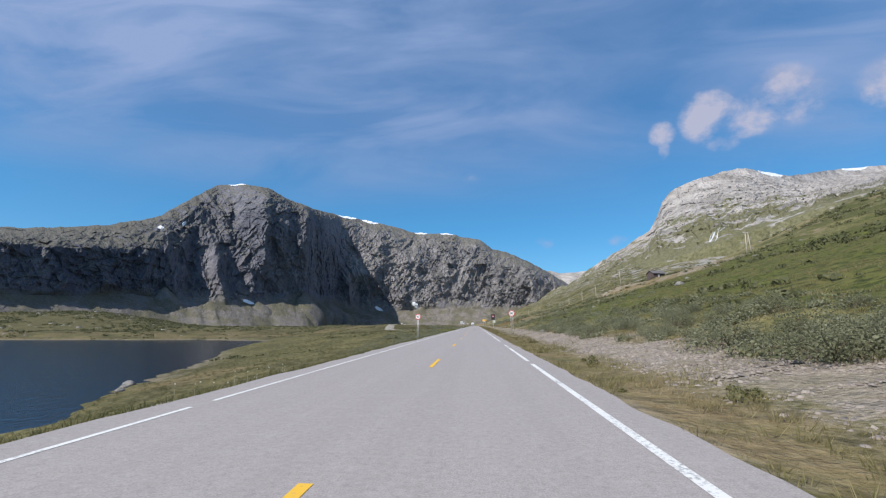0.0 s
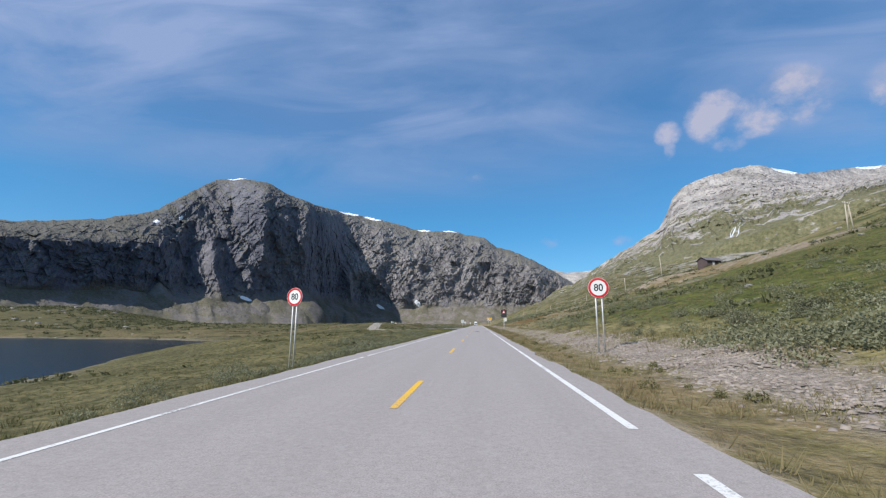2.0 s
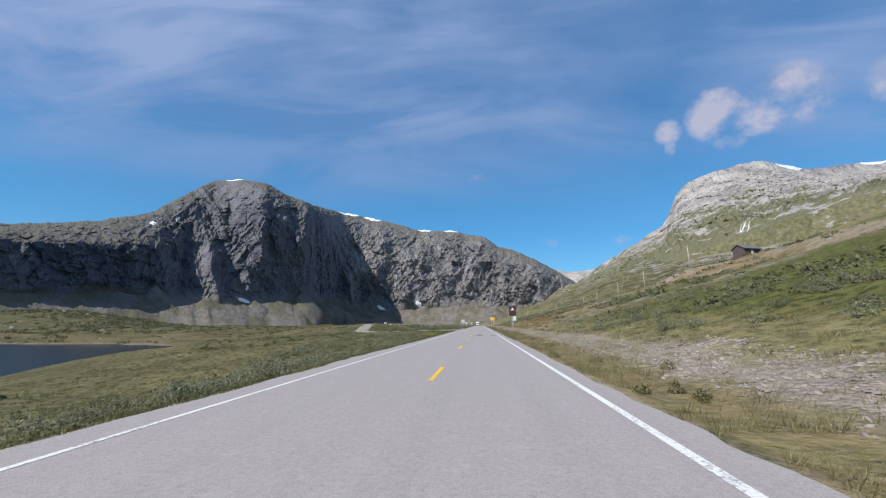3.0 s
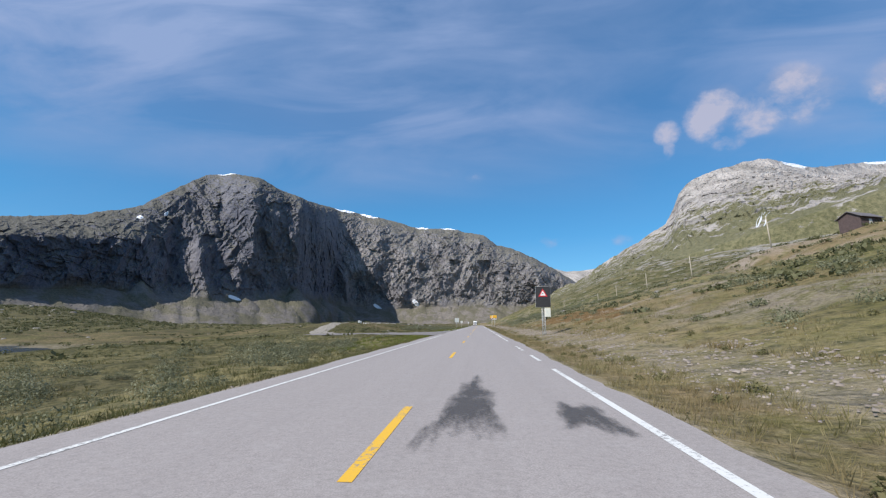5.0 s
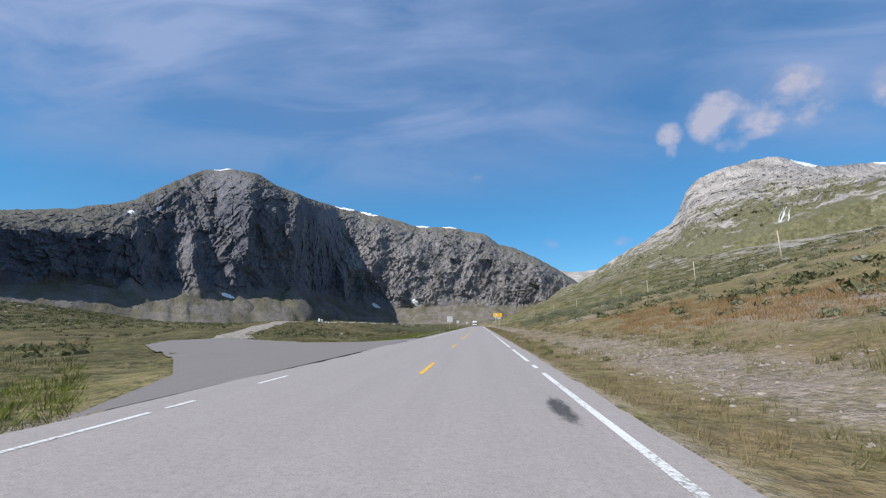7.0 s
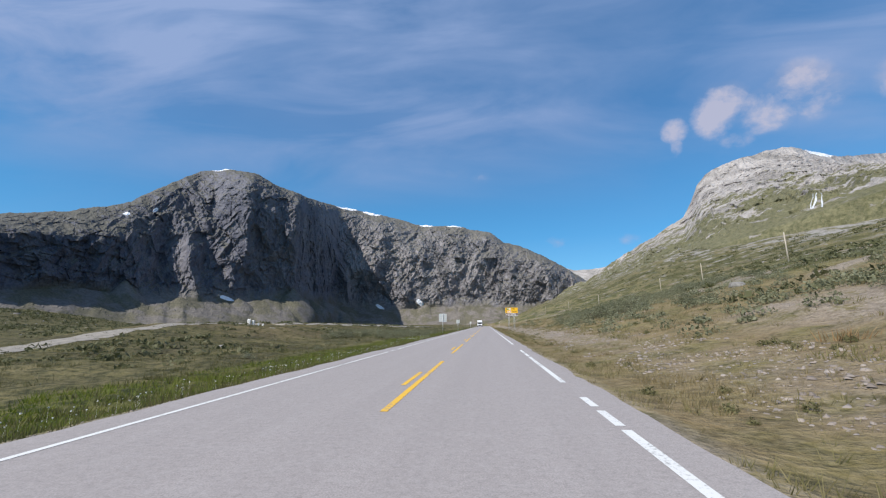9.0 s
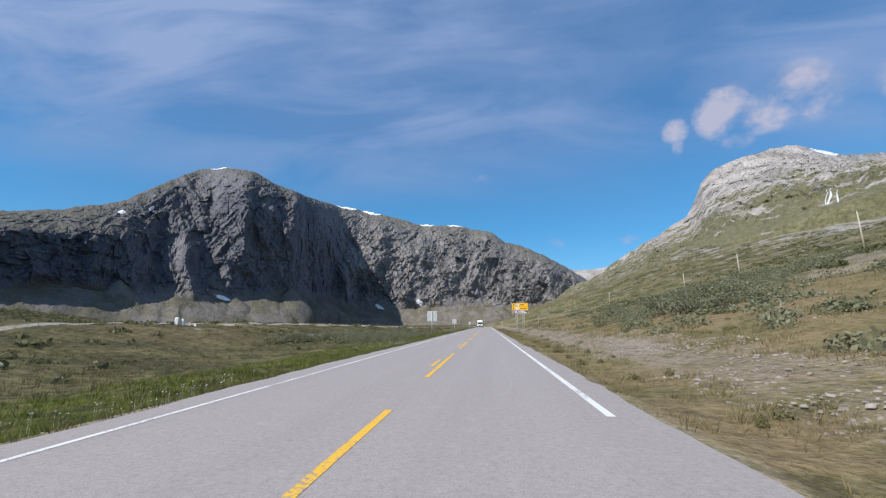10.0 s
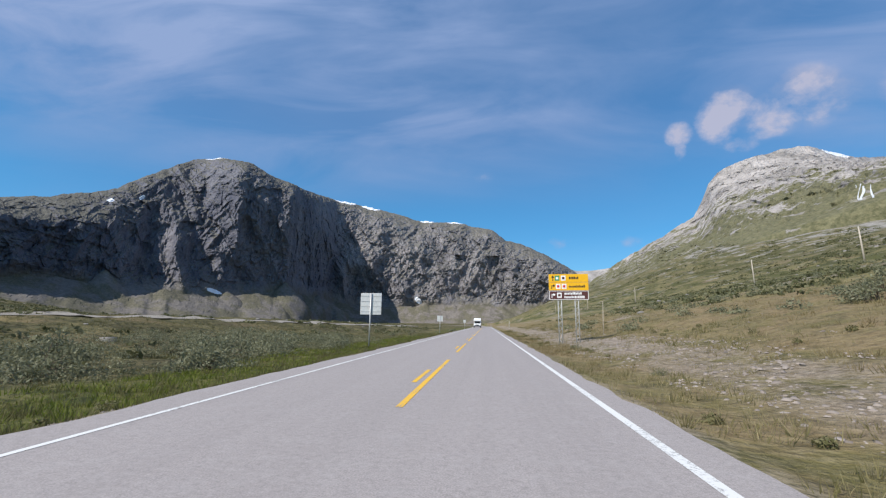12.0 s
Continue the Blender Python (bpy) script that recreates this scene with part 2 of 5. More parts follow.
def make_ground():
    m, t, b = material("mountain_ground")
    p = position(t)
    big, mid, fine = noise_tex(t, p, 0.035, 5, 0.6), noise_tex(t, p, 0.45, 5, 0.65), noise_tex(t, p, 5.0, 6, 0.7)
    tuft = noise_tex(t, p, 1.6, 5, 0.65)
    wide = noise_tex(t, p, 0.11, 5, 0.62)
    grass = mix_rgb(t, ramp(t, wide, (0.38, 0.0), (0.60, 1.0)), (0.100, 0.098, 0.030), (0.20, 0.172, 0.068))
    grass = mix_rgb(t, ramp(t, mid, (0.42, 0.0), (0.62, 0.8)), grass, (0.275, 0.225, 0.112))
    grass = mix_rgb(t, ramp(t, tuft, (0.40, 0.9), (0.54, 0.0)), grass, (0.046, 0.052, 0.020))
    grass = mix_rgb(t, ramp(t, fine, (0.42, 0.0), (0.70, 0.6)), grass, (0.29, 0.255, 0.145))
    band = noise_tex(t, mapping(t, p, (0.055, 0.022, 0.055), (3.0, 0, 0)), 1.0, 7, 0.64, 0.5)
    spots = noise_tex(t, mapping(t, p, (1, 0.6, 1), (11, 4, 0)), 0.13, 7, 0.68)
    slope = attribute(t, "slope")
    grass = mix_rgb(t, math_node(t, "MULTIPLY", slope, ramp(t, band, (0.46, 0.0), (0.56, 0.85))), grass, (0.062, 0.070, 0.022))
    grass = mix_rgb(t, math_node(t, "MULTIPLY", slope, ramp(t, spots, (0.55, 0.0), (0.63, 0.8))), grass, (0.215, 0.165, 0.112))
    grass = mix_rgb(t, math_node(t, "MULTIPLY", slope, ramp(t, spots, (0.36, 0.8), (0.44, 0.0))), grass, (0.050, 0.056, 0.024))
    lush = mix_rgb(t, ramp(t, mid, (0.35, 0.0), (0.65, 1.0)), (0.066, 0.080, 0.016), (0.135, 0.142, 0.032))
    lush = mix_rgb(t, ramp(t, wide, (0.4, 0.0), (0.62, 0.8)), lush, (0.125, 0.112, 0.042))
    lush = mix_rgb(t, ramp(t, tuft, (0.40, 0.9), (0.55, 0.0)), lush, (0.028, 0.038, 0.011))
    lush = mix_rgb(t, ramp(t, fine, (0.5, 0.0), (0.72, 0.45)), lush, (0.15, 0.14, 0.06))
    colour = mix_rgb(t, attribute(t, "lush"), grass, lush)
    moor = mix_rgb(t, ramp(t, tuft, (0.38, 0.0), (0.62, 1.0)), (0.032, 0.032, 0.014), (0.105, 0.090, 0.048))
    colour = mix_rgb(t, math_node(t, "MULTIPLY", attribute(t, "moor"), ramp(t, wide, (0.36, 1.0), (0.62, 0.45))), colour, moor)
    brown = mix_rgb(t, ramp(t, fine, (0.35, 0.0), (0.7, 1.0)), (0.165, 0.116, 0.064), (0.29, 0.218, 0.128))
    colour = mix_rgb(t, math_node(t, "MULTIPLY", attribute(t, "brown"), ramp(t, mid, (0.35, 0.25), (0.6, 1.0))), colour, brown)
    stone = mix_rgb(t, ramp(t, fine, (0.35, 0.0), (0.65, 1.0)), (0.18, 0.148, 0.122), (0.41, 0.35, 0.297))
    cells = node(t, "ShaderNodeTexVoronoi", Scale=14.0)
    link(t, p, cells.inputs["Vector"])
    stone = mix_rgb(t, 0.5, stone, mix_rgb(t, cells.outputs["Color"], (0.12, 0.10, 0.083), (0.50, 0.43, 0.37)))
    patch = ramp(t, math_node(t, "ADD", math_node(t, "MULTIPLY", mid, 0.6), math_node(t, "MULTIPLY", fine, 0.4)), (0.40, 0.0), (0.52, 1.0))
    g = attribute(t, "gravel")
    gravel = math_node(t, "MULTIPLY", g, math_node(t, "MAXIMUM", patch, math_node(t, "SUBTRACT", math_node(t, "MULTIPLY", g, 2.2), 1.3)), True)
    colour = mix_rgb(t, gravel, colour, stone)
    rockn = noise_tex(t, mapping(t, p, (1, 1, 1.6)), 0.055, 8, 0.66)
    rockn = math_node(t, "ADD", math_node(t, "MULTIPLY", rockn, 0.7), math_node(t, "MULTIPLY", noise_tex(t, mapping(t, p, (1, 1, 1.8)), 0.24, 7, 0.66), 0.3))
    rock_on = ramp(t, math_node(t, "ADD", rockn, math_node(t, "MULTIPLY", math_node(t, "SUBTRACT", attribute(t, "rock"), 0.5), 0.55)), (0.53, 0.0), (0.60, 1.0))
    rock = mix_rgb(t, ramp(t, noise_tex(t, p, 0.5, 6, 0.7), (0.35, 0.0), (0.65, 1.0)), (0.17, 0.16, 0.145), (0.36, 0.34, 0.31))
    colour = mix_rgb(t, rock_on, colour, rock)
    link(t, colour, b.inputs["Base Color"])
    b.inputs["Roughness"].default_value = 0.95
    b.inputs["Specular IOR Level"].default_value = 0.15
    pebbles = math_node(t, "MULTIPLY", math_node(t, "MULTIPLY", math_node(t, "SUBTRACT", 0.5, cells.outputs["Distance"]), gravel), 0.35)
    bump(t, b, math_node(t, "ADD", math_node(t, "ADD", pebbles, math_node(t, "MULTIPLY", fine, 0.6)), math_node(t, "ADD", math_node(t, "MULTIPLY", tuft, 1.5), math_node(t, "MULTIPLY", mid, 2.5))), 1.0, 0.16)
    return m


def make_cliff(name, light, dark, moss_amount, streak, low_moss):
    m, t, b = material(name)
    p = position(t)
    geo = t.nodes.new("ShaderNodeNewGeometry")
    sep = t.nodes.new("ShaderNodeSeparateXYZ")
    link(t, geo.outputs["Normal"], sep.inputs[0])
    broad = noise_tex(t, mapping(t, p, (1, 1, 0.45)), 0.008, 8, 0.62, 0.4)
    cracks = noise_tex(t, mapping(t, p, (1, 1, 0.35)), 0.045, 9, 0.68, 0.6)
    fine = noise_tex(t, p, 0.22, 8, 0.7)
    colour = mix_rgb(t, ramp(t, broad, (0.36, 0.0), (0.66, 1.0)), dark, light)
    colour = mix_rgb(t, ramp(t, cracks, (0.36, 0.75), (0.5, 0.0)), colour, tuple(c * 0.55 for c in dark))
    colour = mix_rgb(t, ramp(t, fine, (0.45, 0.0), (0.72, 0.55)), colour, tuple(min(1, c * 1.25) for c in light))
    lines = noise_tex(t, mapping(t, p, (1, 1, 0.12)), 0.03, 6, 0.6)
    colour = mix_rgb(t, math_node(t, "MULTIPLY", ramp(t, lines, (0.54, 0.0), (0.64, 1.0)), streak), colour, tuple(min(1, c * 1.35) for c in light))
    ledge = math_node(t, "ADD", sep.outputs[2], math_node(t, "MULTIPLY", math_node(t, "SUBTRACT", cracks, 0.5), 1.3))
    green = ramp(t, ledge, (0.50, 0.0), (0.72, moss_amount))
    if low_moss:
        zs = t.nodes.new("ShaderNodeSeparateXYZ")
        link(t, p, zs.inputs[0])
        low = math_node(t, "SUBTRACT", 1.0, math_node(t, "DIVIDE", zs.outputs[2], low_moss), True)
        mossy = math_node(t, "ADD", low, math_node(t, "MULTIPLY", math_node(t, "SUBTRACT", noise_tex(t, mapping(t, p, (1, 1, 1.5)), 0.018, 11, 0.74), 0.5), 2.8))
        green = math_node(t, "MAXIMUM", green, ramp(t, mossy, (0.46, 0.0), (0.58, 0.92)))
    # painted shade: bluish dark of the shaded, hazy wall mixed into the rock colour
    colour = mix_rgb(t, math_node(t, "MULTIPLY", attribute(t, "shade_tint"), 0.0 if low_moss else 0.78), colour, (0.046, 0.056, 0.095))
    talus = attribute(t, "talus")
    scree = mix_rgb(t, ramp(t, fine, (0.35, 0.0), (0.65, 1.0)), (0.115, 0.103, 0.092), (0.225, 0.20, 0.176))
    blocks = node(t, "ShaderNodeTexVoronoi", Scale=0.16)
    link(t, p, blocks.inputs["Vector"])
    scree = mix_rgb(t, 0.4, scree, mix_rgb(t, blocks.outputs["Color"], (0.06, 0.056, 0.052), (0.28, 0.255, 0.23)))
    # the same mask greys the scree
    scree = mix_rgb(t, math_node(t, "MULTIPLY", attribute(t, "shade_tint"), 0.5), scree, (0.10, 0.096, 0.092))
    colour = mix_rgb(t, talus, colour, scree)
    patchy = ramp(t, noise_tex(t, p, 0.016, 7, 0.66), (0.44, 0.0), (0.55, 0.8))
    green = math_node(t, "MAXIMUM", math_node(t, "MULTIPLY", green, math_node(t, "SUBTRACT", 1.0, talus)), math_node(t, "MULTIPLY", talus, patchy))
    moss = mix_rgb(t, ramp(t, fine, (0.35, 0.0), (0.65, 1.0)), *((0.070, 0.074, 0.028), (0.20, 0.185, 0.09)) if low_moss else ((0.066, 0.064, 0.040), (0.15, 0.138, 0.09)))
    colour = mix_rgb(t, green, colour, moss)
    snow = ramp(t, math_node(t, "MULTIPLY", attribute(t, "snow"), math_node(t, "MULTIPLY", noise_tex(t, mapping(t, p, (1, 1, 2)), 0.11, 7, 0.75), 2.0)), (0.62, 0.0), (0.70, 1.0))
    colour = mix_rgb(t, snow, colour, (0.82, 0.84, 0.88))
    link(t, colour, b.inputs["Base Color"])
    b.inputs["Roughness"].default_value = 0.9
    b.inputs["Specular IOR Level"].default_value = 0.2
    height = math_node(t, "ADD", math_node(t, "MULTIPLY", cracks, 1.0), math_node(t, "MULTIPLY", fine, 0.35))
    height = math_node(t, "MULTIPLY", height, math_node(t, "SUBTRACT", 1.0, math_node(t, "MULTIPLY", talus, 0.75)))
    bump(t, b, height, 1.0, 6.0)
    return m


def make_asphalt(name="asphalt", tone=0.0):
    m, t, b = material(name)
    p = position(t)
    grain = noise_tex(t, p, 60, 3, 0.7)
    mid = noise_tex(t, p, 3.0, 5, 0.6)
    tracks = noise_tex(t, mapping(t, p, (1.6, 0.035, 1)), 1.0, 4, 0.6)
    colour = mix_rgb(t, ramp(t, grain, (0.3, 0.0), (0.7, 1.0)), (0.212, 0.192, 0.184), (0.392, 0.356, 0.342))
    colour = mix_rgb(t, math_node(t, "MULTIPLY", ramp(t, tracks, (0.42, 0.0), (0.6, 1.0)), 0.35), colour, (0.262, 0.238, 0.229))
    colour = mix_rgb(t, math_node(t, "MULTIPLY", ramp(t, mid, (0.5, 0.0), (0.7, 1.0)), 0.35), colour, (0.352, 0.326, 0.317))
    chips = noise_tex(t, p, 14, 5, 0.75)
    colour = mix_rgb(t, math_node(t, "MULTIPLY", ramp(t, chips, (0.50, 0.0), (0.66, 1.0)), 0.3), colour, (0.432, 0.396, 0.383))
    colour = mix_rgb(t, math_node(t, "MULTIPLY", ramp(t, chips, (0.36, 1.0), (0.46, 0.0)), 0.35), colour, (0.172, 0.158, 0.153))
    colour = mix_rgb(t, tone, colour, (0.10, 0.092, 0.083))
    link(t, colour, b.inputs["Base Color"])
    b.inputs["Roughness"].default_value = 0.85
    b.inputs["Specular IOR Level"].default_value = 0.3
    bump(t, b, grain, 0.35, 0.01)
    return m


def make_plain(name, colour, rough=0.6, metal=0.0, vary=0.15, scale=20.0, relief=0.0):
    m, t, b = material(name)
    p = t.nodes.new("ShaderNodeTexCoord").outputs["Object"]
    n = noise_tex(t, p, scale, 5, 0.65)
    dark = tuple(c * (1 - vary) for c in colour)
    light = tuple(min(1, c * (1 + vary)) for c in colour)
    link(t, mix_rgb(t, ramp(t, n, (0.3, 0.0), (0.7, 1.0)), dark, light), b.inputs["Base Color"])
    b.inputs["Roughness"].default_value, b.inputs["Metallic"].default_value = rough, metal
    if relief:
        bump(t, b, n, 0.5, relief)
    return m


def make_paint(name, colour, worn):
    """Road paint, worn through in flakes to the asphalt."""
    m, t, b = material(name)
    p = position(t)
    wear = math_node(t, "ADD", math_node(t, "MULTIPLY", noise_tex(t, p, 18, 6, 0.7), 0.6), math_node(t, "MULTIPLY", noise_tex(t, p, 0.6, 3, 0.6), 0.4))
    link(t, mix_rgb(t, ramp(t, wear, (0.50 - worn, 0.0), (0.60 - worn * 0.6, 1.0)), colour, (0.24, 0.23, 0.22)), b.inputs["Base Color"])
    b.inputs["Roughness"].default_value = 0.7
    return m


def make_water():
    m, t, b = material("lake_water")
    b.inputs["Base Color"].default_value = (0.008, 0.015, 0.028, 1)
    b.inputs["Roughness"].default_value = 0.16
    b.inputs["IOR"].default_value = 1.33
    p = position(t)
    waves = noise_tex(t, mapping(t, p, (1, 0.5, 1)), 1.1, 4, 0.6)
    bump(t, b, waves, 0.8, 0.16)
    return m


GROUND = make_ground()
# the cliff's dark tone carries some blue of the distance haze
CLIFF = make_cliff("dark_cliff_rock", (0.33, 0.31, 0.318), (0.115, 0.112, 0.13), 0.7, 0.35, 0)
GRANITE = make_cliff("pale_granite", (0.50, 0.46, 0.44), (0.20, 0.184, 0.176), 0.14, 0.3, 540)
ASPHALT = make_asphalt()
OLD_ASPHALT = make_asphalt("old_asphalt", 0.55)
WHITE_PAINT = make_paint("white_road_paint", (0.66, 0.66, 0.64), -0.02)
YELLOW_PAINT = make_paint("yellow_road_paint", (0.70, 0.41, 0.035), -0.03)
WATER = make_water()

# ---- ground, lake, mountains ----
def spread(lo, hi, step, far_lo, far_hi, grow):
    """Even steps from lo to hi, growing steps beyond."""
    out = list(np.arange(lo, hi + 1e-6, step))
    s, v = step, hi
    while v < far_hi:
        s *= grow
        v += s
        out.append(v)
    s, v = step, lo
    while v > far_lo:
        s *= grow
        v -= s
        out.insert(0, v)
    return np.array(out)


def build_ground():
    xs = spread(-13, 15, 0.5, -2700, 2700, 1.055)
    xs = np.sort(np.append(xs, [ROAD_L, ROAD_R]))
    ys = spread(-12, 330, 1.4, -900, 4700, 1.05)
    x, y = np.meshgrid(xs, ys)
    z = ground_height(x, y)
    gravel = ease(x, 4.2, 5.4) * (1 - ease(x, 7.0, 8.8)) * (0.92 - 0.25 * ease(y, 55, 90) + 0.7 * fbm(x / 5, y / 9, 3, 31)) * (1 - 0.55 * ease(y, 95, 125) * (1 - ease(y, 140, 150) * (1 - ease(y, 170, 180))) * (1 - ease(y, 205, 228)))
    gravel = np.maximum(gravel, (np.abs(x - ROAD_R - 0.1) < 0.4) * 0.6)
    gravel = np.maximum(gravel, (np.abs(x - ROAD_L + 0.2) < 0.6) * 0.7)
    bank = ease(x, 44, 56) * (1 - ease(x, 92, 106)) * ease(y, 120, 150) * (1 - ease(y, 214, 240))
    gravel = np.maximum(gravel, bank * 0.5 * (fbm(x / 12, y / 16, 3, 8) > 0.02))
    gravel = np.maximum(gravel, 0.75 * ease(x, 9, 14) * (1 - ease(x, 60, 90)) * ease(y, 105, 140) * ease(fbm(x / 14, y / 9, 4, 37), 0.08, 0.2))
    beach = np.exp(-((z - LAKE_Z - 0.1) / 0.35) ** 2) * (x < -20) * (y > 60)
    gravel = np.maximum(gravel, beach * 0.45)
    lush = ease(x, 9, 15) * (1 - ease(y, 118, 160)) * (1 - ease(x, 170, 320)) + ease(-x, 5, 7) * (1 - ease(-x, 11, 17)) * ease(y, 175, 200) * 0.9
    lush = lush + 0.35 * ease(-x, 10, 40) * (y < 330) + 0.35 * ease(-x, 50, 120) * ease(y, 240, 300)
    brown = ease(x, 3.2, 5) * (1 - ease(x, 18, 34)) * ease(y, 100, 150) * 0.75 + bank * 0.9
    brown = np.maximum(brown, 0.95 * np.exp(-(((x - 14.5) / 4) ** 2 + ((y - 170) / 18) ** 2)))
    brown = np.maximum(brown, 0.7 * ease(x, 2.5, 2.9) * (1 - ease(x, 4.4, 5.2)))
    brown = brown + np.exp(-(((x + 38) / 7) ** 2 + ((y - 58) / 9) ** 2)) * 0.9 + 0.45 * ease(-x, 22, 34) * ease(y, 230, 262) * (1 - ease(y, 300, 330)) * (fbm(x / 9, y / 9, 3, 44) > 0.0)
    rock = 0.30 + 0.16 * ease(x, 40, 120) * ease(y, 190, 300) + 0.20 * ease(x, 160, 420) - 0.5 * lush - 0.25 * ease(-x, -30, 10) * (1 - ease(y, 300, 900)) + 0.30 * ease(-x, 60, 200) * ease(y, 240, 300)
    moor = 0.9 * ease(-x, 40, 75) * ease(y, 225, 262) + 0.75 * ease(-x, 7, 16) * ease(y, 15, 45) + 0.45 * ease(-x, 12, 24) * ease(y, 195, 220) + 0.5 * ease(x, 90, 200) * ease(y, 260, 420)
    ob = grid_mesh("ground", np.stack([x, y, z], -1), GROUND, True, {"gravel": gravel, "lush": lush, "brown": brown, "rock": rock, "moor": moor, "slope": ease(x, 12, 40)})
    return tagged(ob, "grassy mountain valley ground with gravel and heath", "ground", kind="structure")


def wall_sheet(name, rim, base, mat, depth, relief, ledgy, snows, seed, u, rows, lean=0.5, scree=1.0, upright=None, fans=(), ribs=()):
    """A mountainside between a foot line and a rim line; both are rows of (station, x, y, z).
    relief: metres of buttress, rib, chip and ledge; lean: how evenly it slopes. ledgy: where along the line the face is stepped and leans back at the top."""
    rim, base = np.array(rim, float), np.array(base, float)
    cols = len(u)
    R = np.stack([np.interp(u, rim[:, 0], rim[:, k]) for k in (1, 2, 3)], -1)
    B = np.stack([np.interp(u, base[:, 0], base[:, k]) for k in (1, 2, 3)], -1)
    width = 9
    kern = np.hanning(width + 2)[1:-1]
    kern /= kern.sum()
    for A in (R, B):
        for k in (0, 1):
            A[:, k] = np.convolve(np.pad(A[:, k], width // 2, mode="edge"), kern, "valid")
    arc = np.concatenate([[0], np.cumsum(np.linalg.norm(np.diff((R + B)[:, :2] / 2, axis=0), axis=1))])
    out = (B - R)[:, :2]
    out = out / np.linalg.norm(out, axis=1, keepdims=True)
    smooth = np.hanning(61)
    smooth /= smooth.sum()
    for k in (0, 1):
        out[:, k] = np.convolve(np.pad(out[:, k], 30, mode="edge"), smooth, "valid")
    out /= np.linalg.norm(out, axis=1, keepdims=True)
    step = ledgy(u)
    crest = 15 * fbm(arc / 48, arc * 0, 6, seed + 80, 0.68)
    n_foot, n_back = 44, 8

    def rib(v, lift):
        total = np.zeros(cols)
        for ku, wide, out_by, skew in ribs:
            off = u - ku - skew * (v - 0.5) - 9 * fbm(lift / 60, lift * 0 + ku, 3, seed + 44)
            total = total + out_by * np.exp(-(off / (wide * np.where(off > 0, 0.42, 1.0))) ** 2)
        return 0.6 * total * (1 - v * v) * float(ease(v, 0.0, 0.35))

    sheets, talus, snow = [], [], []
    for j in range(-n_foot, rows + n_back):
        if j < 0:
            q = -j / n_foot
            run = depth * q * (1 + 0.7 * fbm(arc / 150, arc * 0, 3, seed + 7))
            x, y = B[:, 0] + out[:, 0] * run, B[:, 1] + out[:, 1] * run
            z = B[:, 2] - (B[:, 2] + 25) * (1 - (1 - q) ** 1.6) + (1 - q) * (14 * fbm(arc / 70, arc * 0 + q, 3, seed + 5) + 2 * fbm(arc / 16, q * 9 + arc * 0, 3, seed + 6))
            for ku, kz, wide in fans:
                ax, ay = np.interp(ku, u, B[:, 0]), np.interp(ku, u, B[:, 1])
                d = np.hypot(x - ax, y - ay) * (1 + 0.35 * fbm(x / 60, y / 60, 2, seed + 8))
                z = np.maximum(z, kz - d * kz / wide - 90 * ease(q, 0.6, 1.0))
            z = z + (1 - q) * 0.8 * facets(x / 15, y / 15, seed + 14, 1.5) * ease(1 - q, 0, 0.25) * scree
            tal, v = np.ones(cols), 0
        elif j < rows:
            v = j / (rows - 1)
            slope = lean if upright is None else lean + 0.42 * ease(u, 285, 320) * (1 - ease(u, 395, 440)) + (0.08 - lean) * upright(u)
            steep = slope * v + (1 - slope) * v ** 6
            back = 0.16 * v if v < 0.5 else 0.08 + 0.92 * ((v - 0.5) / 0.5) ** 1.1
            h = steep + (back - steep) * step
            x, y = B[:, 0] + (R - B)[:, 0] * h, B[:, 1] + (R - B)[:, 1] * h
            z = B[:, 2] + (R - B)[:, 2] * v
            lift = z
            soft = min(1, v * 10) * (1 - 0.75 * v ** 6)
            calm = 1.0 if upright is None else 1 - 0.45 * upright(u)
            wa, wz = 46 * fbm(arc / 170, lift / 170, 4, seed + 3), 34 * fbm(arc / 130, lift / 130, 4, seed + 4)
            a, b = arc + wa, lift + wz
            push = relief[0] * (ridged((a + b * 0.30) / 260, b / 620, 2, seed) - 0.5) * (1 - 0.6 * step)
            push = push + relief[1] * calm * (ridged((a + b * 0.55) / 92, b / 210, 3, seed + 20) - 0.45) * (1 - 0.5 * step)
            push = push + relief[1] * calm * 0.55 * (ridged((a - b * 0.6) / 46, (b + a * 0.3) / 74, 3, seed + 30) - 0.45)
            push = push + relief[1] * 0.14 * facets((a + b * 0.4) / 44, b / 52, seed + 33, 1.7)
            push = push + relief[1] * 0.07 * facets((a - b * 0.5) / 19, b / 22, seed + 37, 1.7)
            push = push + relief[2] * (ridged(a / 15 + b / 40, b / 17, 3, seed + 40) - 0.45)
            shelf = (lift + 0.10 * arc + 26 * fbm(arc / 90, lift / 120, 4, seed + 61)) / 46
            tread = shelf - np.floor(shelf)
            broken = ease(fbm(arc / 70, np.floor(shelf) * 3.7, 3, seed + 62), -0.12, 0.12)
            push = push + relief[3] * (0.5 - np.where(tread < 0.72, tread * 0.25, 0.18 + (tread - 0.72) * 2.9)) * broken * (0.22 + 0.78 * step)
            push = push * soft + rib(v, lift)
            x, y = x + out[:, 0] * push, y + out[:, 1] * push
            z = z + 5 * fbm(arc / 15, lift / 20, 3, seed + 70) * soft + crest * v ** 6
            tal = np.clip(1 - v * 13 + 1.5 * fbm(arc / 55, arc * 0 + v * 2, 4, seed + 90), 0, 1) * np.ones(cols)
        else:
            q = (j - rows + 1) / n_back
            x, y = R[:, 0] - out[:, 0] * 420 * q, R[:, 1] - out[:, 1] * 420 * q
            z = R[:, 2] - 70 * q + crest
            tal = np.zeros(cols)
        sheets.append(np.stack([x, y, z], -1))
